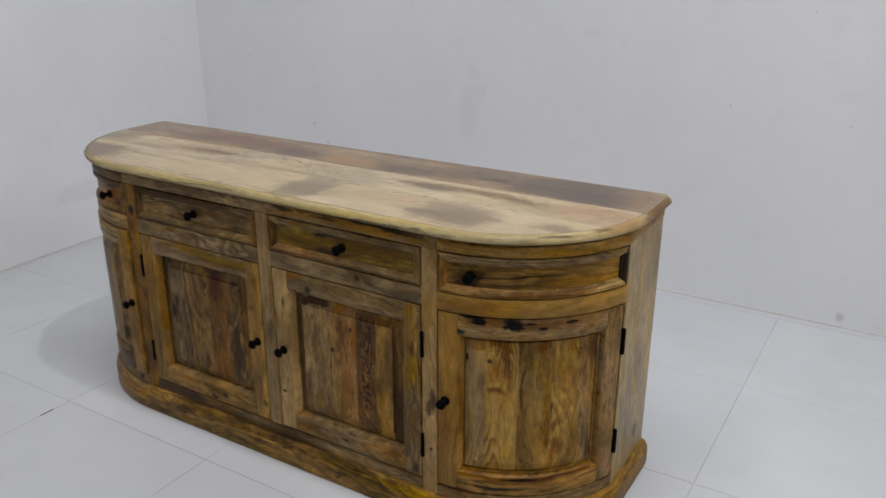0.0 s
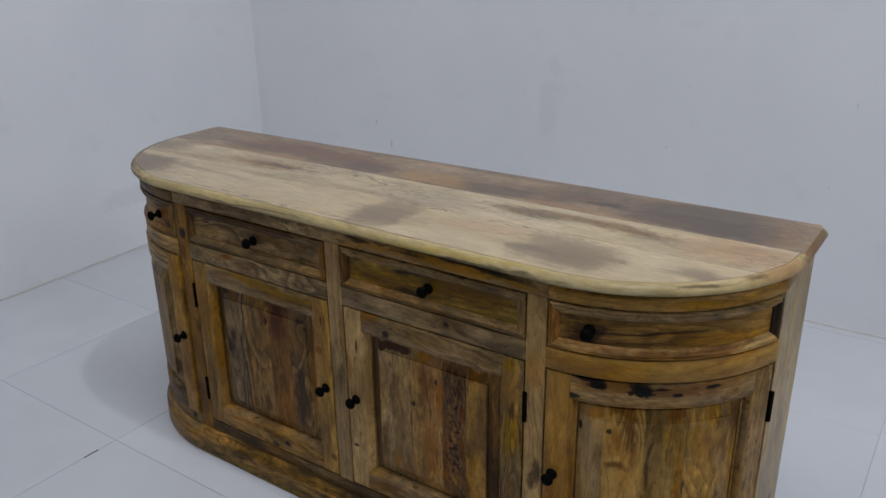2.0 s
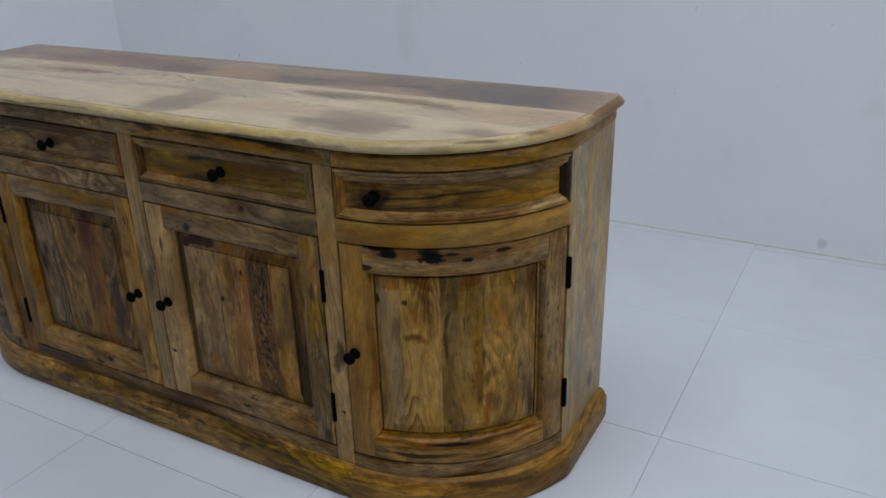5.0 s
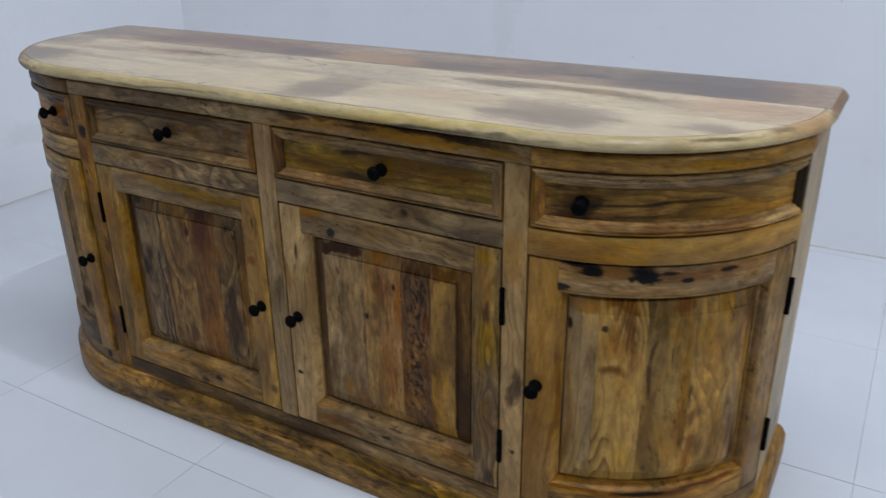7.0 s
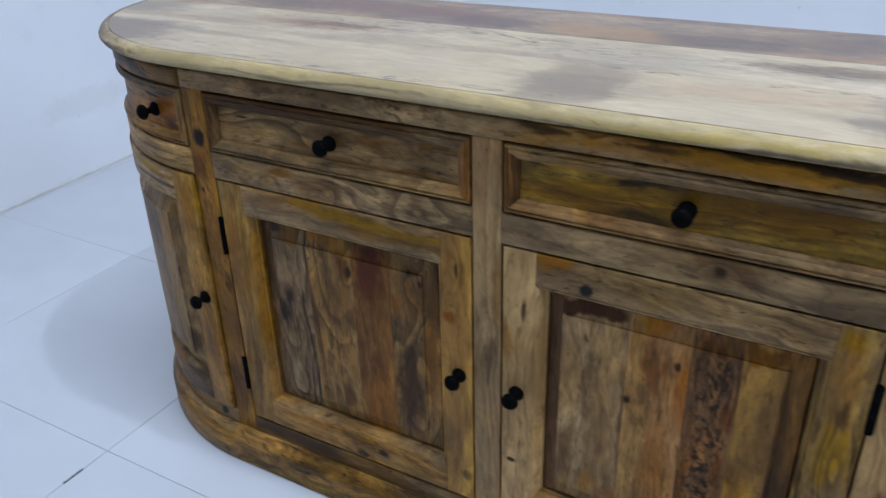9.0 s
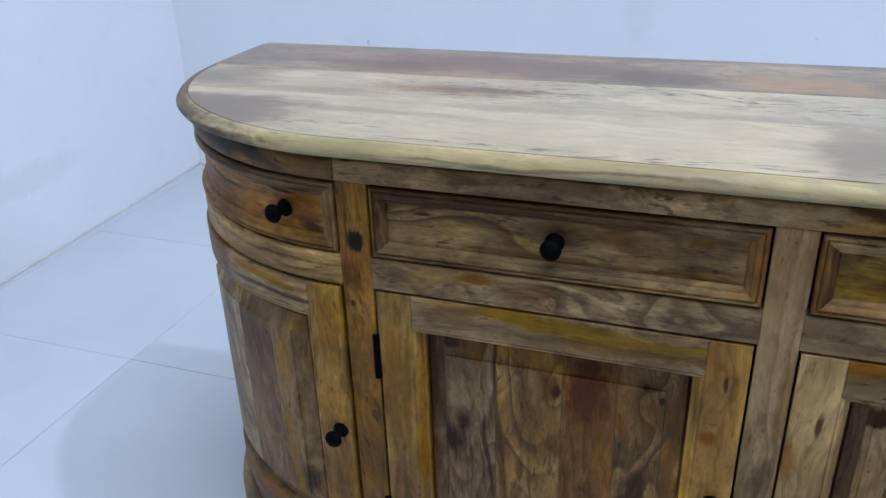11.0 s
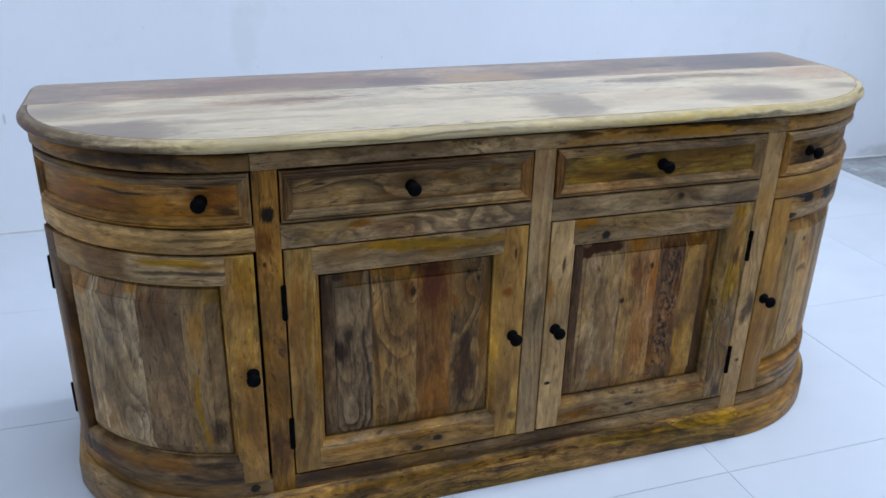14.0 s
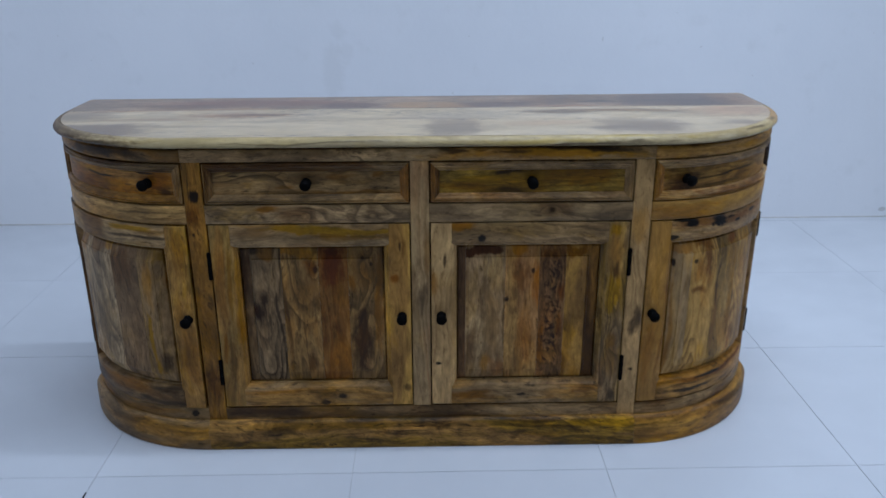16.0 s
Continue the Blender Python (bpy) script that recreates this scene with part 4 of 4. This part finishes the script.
V = "v"
door(-S_DOOR, -ST_B - 0.0025, (W(TAUPE, BROWN, UMBER, V, 0.3), W(HONEY, PALE, BROWN, V, 0.25, [(-0.55, 0.50, 0.02, 0.07, TAUPE, 0.75), (-0.556, 0.36, 0.008, 0.07, LIME, 0.5), (-0.54, 0.25, 0.02, 0.08, HONEY, 0.5)])),
     (W(TAUPE, BROWN, UMBER, "u", 0.45, [(-0.77, 0.138, 0.10, 0.012, HONEY, 0.85, 0.6), (-0.62, 0.142, 0.06, 0.010, UMBER, 0.6), (-0.85, 0.13, 0.05, 0.012, UMBER, 0.6), (-0.60, 0.118, 0.1, 0.005, DARK, 0.7)]), W(TAUPE, ASH, UMBER, "u", 0.4, [(-0.905, 0.556, 0.075, 0.03, LIME, 0.55, 0.3), (-0.785, 0.556, 0.055, 0.03, (0.20, 0.14, 0.085), 0.8, 0.3), (-0.655, 0.568, 0.05, 0.007, YELLOW, 0.65, 0.4), (-0.60, 0.560, 0.045, 0.006, LIME, 0.6), (-0.64, 0.547, 0.09, 0.005, UMBER, 0.7)])),
     [(-0.888, W(TAUPE, HONEY, UMBER, V, 0.3, [(-0.905, 0.33, 0.010, 0.15, BROWN, 0.6)])), (-0.845, W((0.46, 0.355, 0.215), ASH, BROWN, V, 0.3, [(-0.87, 0.50, 0.03, 0.02, HONEY, 0.7, 0.4), (-0.872, 0.30, 0.008, 0.10, UMBER, 0.6)])), (-0.735, W((0.45, 0.375, 0.262), (0.37, 0.302, 0.207), UMBER, V, 0.5, [(-0.80, 0.30, 0.05, 0.09, (0.27, 0.225, 0.155), 0.8), (-0.82, 0.22, 0.02, 0.03, PALE, 0.4), (-0.745, 0.505, 0.018, 0.012, PALE, 0.8, 0.3), (-0.79, 0.505, 0.03, 0.014, PINK, 0.4, 0.4)], knots=[(-0.775, 0.225, 0.035, 0.07, 6.0), (-0.80, 0.36, 0.04, 0.14, 4.0)], tint=0.4)), (-0.655, W((0.28, 0.21, 0.135), (0.245, 0.178, 0.11), UMBER, V, 0.25, [(-0.70, 0.46, 0.04, 0.05, (0.20, 0.135, 0.08), 0.7)], tint=0.3)), (9, W(LIME, TAUPE, BROWN, V, 0.35, [(-0.637, 0.30, 0.007, 0.07, YELLOW, 0.9), (-0.630, 0.22, 0.012, 0.03, YELLOW, 0.75), (-0.605, 0.225, 0.014, 0.03, UMBER, 0.75), (-0.588, 0.42, 0.010, 0.09, HONEY, 0.6), (-0.597, 0.50, 0.025, 0.02, YELLOW, 0.45), (-0.63, 0.43, 0.014, 0.06, PALE, 0.6), (-0.584, 0.36, 0.004, 0.1, BROWN, 0.6)]))],
     -0.542, -S_ARC, "curved door of grey and brown planks, slightly ajar", 0.006, -0.0155, 0.011)
door(-ST_A, -ST_M, (W(HONEY, LIME, BROWN, V, 0.3, [(-0.458, 0.44, 0.018, 0.12, TAUPE, 0.7), (-0.436, 0.42, 0.006, 0.14, LIME, 0.8), (-0.455, 0.16, 0.02, 0.05, TAUPE, 0.7), (-0.462, 0.265, 0.010, 0.03, ORANGE, 0.6), (-0.445, 0.23, 0.012, 0.06, BROWN, 0.6)], fleck=0.6), W(PALE, HONEY, BROWN, V, 0.3, [(-0.047, 0.523, 0.008, 0.030, BROWN, 0.5), (-0.047, 0.523, 0.003, 0.010, DARK, 0.8), (-0.061, 0.444, 0.010, 0.012, (0.28, 0.13, 0.055), 0.7), (-0.036, 0.159, 0.009, 0.010, UMBER, 0.6)], knots=[(-0.047, 0.523, 0.010, 0.035, 3.5), (-0.061, 0.444, 0.01, 0.014, 2.5), (-0.036, 0.159, 0.010, 0.012, 3.0)], fleck=0.5, tint=0.3)),
     (W(TAUPE, HONEY, UMBER, "u", 0.5, [(-0.36, 0.148, 0.08, 0.010, HONEY, 0.6), (-0.22, 0.138, 0.06, 0.016, UMBER, 0.45), (-0.195, 0.137, 0.012, 0.007, BLACK, 0.85), (-0.236, 0.119, 0.012, 0.006, BLACK, 0.8)], knots=[(-0.2, 0.137, 0.06, 0.02, 5.0), (-0.36, 0.135, 0.06, 0.02, 3.0)]), W(ASH, TAUPE, BROWN, "u", 0.4, [(-0.17, 0.560, 0.17, 0.012, YELLOW, 0.75), (-0.31, 0.562, 0.06, 0.008, YELLOW, 0.6), (-0.14, 0.545, 0.12, 0.008, (0.24, 0.16, 0.05), 0.7), (-0.36, 0.572, 0.09, 0.006, PALE, 0.5), (-0.38, 0.553, 0.05, 0.012, TAUPE, 0.6)])),
     [(-0.392, W((0.17, 0.115, 0.065), TAUPE, UMBER, V, 0.5, [(-0.407, 0.46, 0.014, 0.09, (0.10, 0.062, 0.034), 0.9), (-0.408, 0.25, 0.012, 0.07, ASH, 0.4)])),
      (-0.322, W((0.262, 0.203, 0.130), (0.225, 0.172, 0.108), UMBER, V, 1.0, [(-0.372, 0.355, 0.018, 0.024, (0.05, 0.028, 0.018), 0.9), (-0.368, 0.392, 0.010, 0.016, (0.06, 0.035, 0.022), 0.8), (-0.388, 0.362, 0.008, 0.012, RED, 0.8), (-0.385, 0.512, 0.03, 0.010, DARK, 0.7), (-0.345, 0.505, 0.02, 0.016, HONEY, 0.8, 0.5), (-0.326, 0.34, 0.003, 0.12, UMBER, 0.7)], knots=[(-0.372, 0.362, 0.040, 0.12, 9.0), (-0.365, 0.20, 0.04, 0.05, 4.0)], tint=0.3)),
      (-0.236, W((0.285, 0.198, 0.098), (0.325, 0.23, 0.118), UMBER, V, 0.65, [(-0.243, 0.463, 0.006, 0.010, DARK, 0.95), (-0.252, 0.47, 0.014, 0.030, (0.24, 0.10, 0.03), 0.7), (-0.315, 0.30, 0.006, 0.12, BROWN, 0.6), (-0.27, 0.400, 0.035, 0.05, (0.24, 0.175, 0.10), 0.6), (-0.29, 0.506, 0.05, 0.016, PALE, 0.7, 0.5), (-0.262, 0.22, 0.014, 0.03, BROWN, 0.7)], knots=[(-0.262, 0.42, 0.045, 0.12, 5.0), (-0.246, 0.463, 0.012, 0.025, 3.0)])),
      (-0.168, W((0.30, 0.182, 0.082), (0.25, 0.148, 0.065), RED, V, 0.7, [(-0.203, 0.475, 0.034, 0.055, (0.21, 0.085, 0.045), 0.9), (-0.205, 0.510, 0.036, 0.012, (0.13, 0.05, 0.03), 0.7), (-0.20, 0.235, 0.03, 0.06, HONEY, 0.6)], knots=[(-0.235, 0.40, 0.05, 0.18, 8.0)], tint=0.3)),
      (9, W((0.285, 0.203, 0.112), (0.32, 0.225, 0.112), UMBER, V, 0.7, [(-0.138, 0.275, 0.030, 0.085, (0.115, 0.075, 0.048), 0.95), (-0.145, 0.345, 0.022, 0.016, (0.14, 0.095, 0.06), 0.7), (-0.13, 0.455, 0.035, 0.05, (0.30, 0.215, 0.11), 0.6), (-0.160, 0.425, 0.008, 0.022, ORANGE, 0.6), (-0.094, 0.38, 0.010, 0.14, HONEY, 0.8), (-0.115, 0.475, 0.004, 0.005, UMBER, 0.8), (-0.135, 0.49, 0.004, 0.004, UMBER, 0.7)], knots=[(-0.135, 0.27, 0.035, 0.11, 5.0), (-0.125, 0.465, 0.02, 0.03, 3.0)], tint=0.4))],
     -0.045, -ST_A - 0.001, "panelled door of grey, gold and red-brown planks")
door(ST_M, ST_A, (W((0.45, 0.345, 0.205), (0.41, 0.305, 0.175), BROWN, V, 0.3, tint=0.15, patches=[(0.058, 0.49, 0.003, 0.025, UMBER, 0.8), (0.040, 0.222, 0.006, 0.004, BLACK, 0.95), (0.04, 0.43, 0.012, 0.03, TAN, 0.6)], fleck=0.45), W(TAUPE, LIME, UMBER, V, 0.6, [(0.450, 0.395, 0.022, 0.055, YELLOW, 0.7), (0.450, 0.50, 0.022, 0.05, ASH, 0.8), (0.458, 0.455, 0.012, 0.020, (0.13, 0.09, 0.055), 0.8), (0.451, 0.275, 0.014, 0.018, PALE, 0.6), (0.45, 0.225, 0.02, 0.04, LIME, 0.6), (0.462, 0.13, 0.015, 0.02, DARK, 0.7), (0.45, 0.555, 0.02, 0.016, YELLOW, 0.5)], knots=[(0.451, 0.275, 0.018, 0.045, 5.0), (0.45, 0.38, 0.02, 0.05, 3.0), (0.45, 0.49, 0.02, 0.03, 3.0)])),
     (W(HONEY, TAUPE, UMBER, "u", 0.6, [(0.12, 0.133, 0.06, 0.014, (0.26, 0.155, 0.05), 0.8), (0.24, 0.135, 0.012, 0.004, BLACK, 0.85), (0.33, 0.138, 0.05, 0.010, PALE, 0.5), (0.40, 0.145, 0.03, 0.02, BROWN, 0.6)], knots=[(0.16, 0.13, 0.08, 0.02, 6.0), (0.38, 0.135, 0.05, 0.02, 4.0)]), W(TAUPE, (0.25, 0.185, 0.10), UMBER, "u", 0.4, [(0.140, 0.540, 0.008, 0.009, BLACK, 0.95), (0.095, 0.564, 0.032, 0.010, (0.40, 0.22, 0.035), 0.95), (0.40, 0.56, 0.05, 0.02, UMBER, 0.4)])),
     [(0.104, W((0.145, 0.092, 0.052), (0.19, 0.125, 0.075), UMBER, V, 0.3)),
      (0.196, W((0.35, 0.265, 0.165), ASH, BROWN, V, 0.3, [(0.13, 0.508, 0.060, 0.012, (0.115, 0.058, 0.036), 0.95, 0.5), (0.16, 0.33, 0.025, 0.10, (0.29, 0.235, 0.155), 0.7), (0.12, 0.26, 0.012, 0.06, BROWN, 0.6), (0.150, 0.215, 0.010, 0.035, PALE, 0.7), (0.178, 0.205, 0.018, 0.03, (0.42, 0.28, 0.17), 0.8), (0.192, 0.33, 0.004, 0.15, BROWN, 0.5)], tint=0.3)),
      (0.276, W((0.42, 0.27, 0.145), (0.40, 0.275, 0.135), BROWN, V, 0.5, [(0.262, 0.42, 0.012, 0.07, (0.34, 0.19, 0.085), 0.7), (0.201, 0.383, 0.005, 0.006, DARK, 0.95), (0.222, 0.45, 0.022, 0.04, (0.20, 0.125, 0.07), 0.8), (0.262, 0.455, 0.005, 0.008, DARK, 0.9), (0.22, 0.507, 0.022, 0.012, PALE, 0.7, 0.4), (0.235, 0.28, 0.02, 0.09, (0.40, 0.25, 0.12), 0.5)], knots=[(0.235, 0.45, 0.04, 0.08, 5.0)])),
      (0.337, W((0.27, 0.175, 0.095), (0.33, 0.205, 0.11), UMBER, V, 0.5, fleck=1.0, patches=[(0.306, 0.33, 0.026, 0.15, (0.085, 0.05, 0.03), -2.0), (0.308, 0.45, 0.024, 0.06, (0.07, 0.042, 0.026), -2.0), (0.300, 0.25, 0.022, 0.08, (0.09, 0.055, 0.033), -2.0), (0.328, 0.40, 0.010, 0.03, (0.25, 0.12, 0.055), 0.8), (0.324, 0.31, 0.010, 0.04, (0.25, 0.13, 0.06), 0.7), (0.284, 0.27, 0.008, 0.06, TAN, 0.8), (0.30, 0.495, 0.03, 0.016, TAN, 0.6)], knots=[(0.31, 0.45, 0.03, 0.05, 5.0), (0.31, 0.30, 0.03, 0.05, 5.0), (0.30, 0.37, 0.02, 0.03, 4.0)])),
      (0.385, W((0.45, 0.30, 0.125), HONEY, BROWN, V, 0.35, [(0.36, 0.509, 0.03, 0.010, (0.27, 0.16, 0.06), 0.7, 0.4), (0.345, 0.21, 0.01, 0.04, BROWN, 0.6)])), (9, W(BROWN, TAN, UMBER, V, 0.3))],
     0.047, ST_A + 0.001, "panelled door of grey, pink and speckled planks")
door(ST_B, S_DOOR, (W((0.35, 0.228, 0.10), HONEY, BROWN, V, 0.15, tint=0.25, patches= [(0.55, 0.25, 0.02, 0.10, ORANGE, 0.3), (0.578, 0.32, 0.004, 0.18, RED, 0.45)], fleck=0.45), W(TAUPE, HONEY, UMBER, V, 0.3)),
     (W(TAN, HONEY, DARK, "u", 0.4, [(0.80, 0.157, 0.18, 0.005, RED, 0.8), (0.78, 0.150, 0.16, 0.003, PINK, 0.6), (0.72, 0.160, 0.03, 0.004, BLACK, 0.9), (0.66, 0.125, 0.07, 0.005, BLACK, 0.8)]), W((0.29, 0.20, 0.105), TAUPE, BROWN, "u", 0.25, [(0.66, 0.566, 0.11, 0.014, (0.16, 0.075, 0.04), 0.6), (0.80, 0.562, 0.09, 0.016, (0.24, 0.13, 0.07), 0.6), (0.600, 0.574, 0.030, 0.006, BLACK, 1.0), (0.622, 0.566, 0.016, 0.007, BLACK, 1.0), (0.704, 0.562, 0.026, 0.014, BLACK, 1.0), (0.735, 0.567, 0.016, 0.003, BLACK, 0.9), (0.679, 0.556, 0.006, 0.006, BLACK, 0.9), (0.763, 0.554, 0.010, 0.004, BLACK, 1.0), (0.830, 0.566, 0.014, 0.004, BLACK, 0.95), (0.573, 0.535, 0.016, 0.006, BLACK, 0.9)])),
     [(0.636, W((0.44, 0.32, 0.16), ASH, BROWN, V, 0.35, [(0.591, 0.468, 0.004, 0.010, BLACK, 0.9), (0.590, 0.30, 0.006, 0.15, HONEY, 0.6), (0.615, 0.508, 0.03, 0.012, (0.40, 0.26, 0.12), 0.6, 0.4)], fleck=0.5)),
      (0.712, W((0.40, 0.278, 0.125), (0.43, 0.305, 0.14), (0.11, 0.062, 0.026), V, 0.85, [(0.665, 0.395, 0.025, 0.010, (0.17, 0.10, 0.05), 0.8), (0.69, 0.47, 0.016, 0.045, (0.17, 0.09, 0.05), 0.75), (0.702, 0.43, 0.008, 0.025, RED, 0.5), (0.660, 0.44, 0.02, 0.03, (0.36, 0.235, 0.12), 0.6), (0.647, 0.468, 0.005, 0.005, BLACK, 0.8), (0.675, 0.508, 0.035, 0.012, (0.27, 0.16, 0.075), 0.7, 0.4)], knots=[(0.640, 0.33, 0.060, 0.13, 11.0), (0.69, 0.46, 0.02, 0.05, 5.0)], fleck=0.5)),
      (0.790, W((0.37, 0.25, 0.108), LIME, UMBER, V, 0.45, [(0.725, 0.30, 0.010, 0.12, TAUPE, 0.8), (0.722, 0.40, 0.004, 0.06, UMBER, 0.6), (0.75, 0.25, 0.03, 0.06, LIME, 0.5), (0.775, 0.35, 0.012, 0.12, (0.33, 0.21, 0.05), 0.6), (0.765, 0.505, 0.02, 0.012, (0.26, 0.12, 0.06), 0.7)])),
      (0.862, W((0.37, 0.25, 0.108), LIME, BROWN, V, 0.5, [(0.793, 0.345, 0.004, 0.026, DARK, 0.8), (0.80, 0.30, 0.016, 0.02, BROWN, 0.6), (0.83, 0.42, 0.022, 0.05, ASH, 0.6), (0.805, 0.22, 0.012, 0.05, PINK, 0.6), (0.845, 0.26, 0.01, 0.09, LIME, 0.7)], knots=[(0.80, 0.30, 0.03, 0.08, 5.0)])),
      (9, W(TAUPE, HONEY, BROWN, V, 0.4, [(0.888, 0.22, 0.010, 0.05, BROWN, 0.7), (0.90, 0.48, 0.02, 0.04, BROWN, 0.7), (0.872, 0.40, 0.006, 0.10, ASH, 0.6)]))],
     0.543, S_ARC, "curved door of golden cathedral-grained planks", 0.0005, -0.0165, 0.0085)

# ---- floor tiles ----
T = 0.6


def tile(x1):
    bm = bmesh.new()
    box(bm, -T / 2 + 0.0006, x1 - 0.0006, -T / 2 + 0.0006, T / 2 - 0.0006, -0.009, 0.0, 0.0004)
    me = bpy.data.meshes.new("tile")
    bm.to_mesh(me)
    bm.free()
    me.materials.append(M_TILE)
    return me


whole, cut = tile(T / 2), tile(FLOOR_X - (0.443 + 3.5 * T))
rng = random.Random(5)
for i in range(-5, 4):
    for j in range(-8, 4):
        cx, cy = 0.443 + (i + 0.5) * T, -0.121 + (j + 0.5) * T
        if cy - T / 2 > WALL_Y:
            continue
        ob = new("tile", whole if cx + T / 2 < FLOOR_X else cut)
        ob.parent = floor
        ob.location = (cx, cy, rng.uniform(-0.0004, 0.0))

bm = box(bmesh.new(), -0.759, -0.755, -0.222, -0.178, -0.002, 0.0006, 0.0005)
part("joint_grime", bm, plain("dark_grime", (0.03, 0.03, 0.03), 0.8), floor, "dark grime lodged in a tile joint")

# ---- cable on the bare concrete ----
bm = bmesh.new()
pts = [Vector(p) for p in ((2.80, 1.712, -0.007), (2.775, 1.705, -0.007), (2.757, 1.66, -0.007), (2.745, 1.60, -0.007), (2.745, 1.50, -0.007), (2.79, 1.38, -0.007), (2.87, 1.28, -0.007))]
rings = []
for k, p in enumerate(pts):
    d = (pts[min(k + 1, len(pts) - 1)] - pts[max(k - 1, 0)]).normalized()
    side_v = Vector((-d.y, d.x, 0))
    rings.append([bm.verts.new(p + side_v * 0.0055 * math.cos(a) + Vector((0, 0, 0.0055 * math.sin(a)))) for a in [2 * math.pi * q / 8 for q in range(8)]])
for a, b in zip(rings, rings[1:]):
    for q in range(8):
        bm.faces.new((a[q], a[(q + 1) % 8], b[(q + 1) % 8], b[q]))
bm.faces.new(rings[0])
bm.faces.new(rings[-1])
tagged(part("cable", bm, plain("black_rubber", (0.02, 0.02, 0.02), 0.6)), "black cable lying on rough concrete beside the wall", "cable")
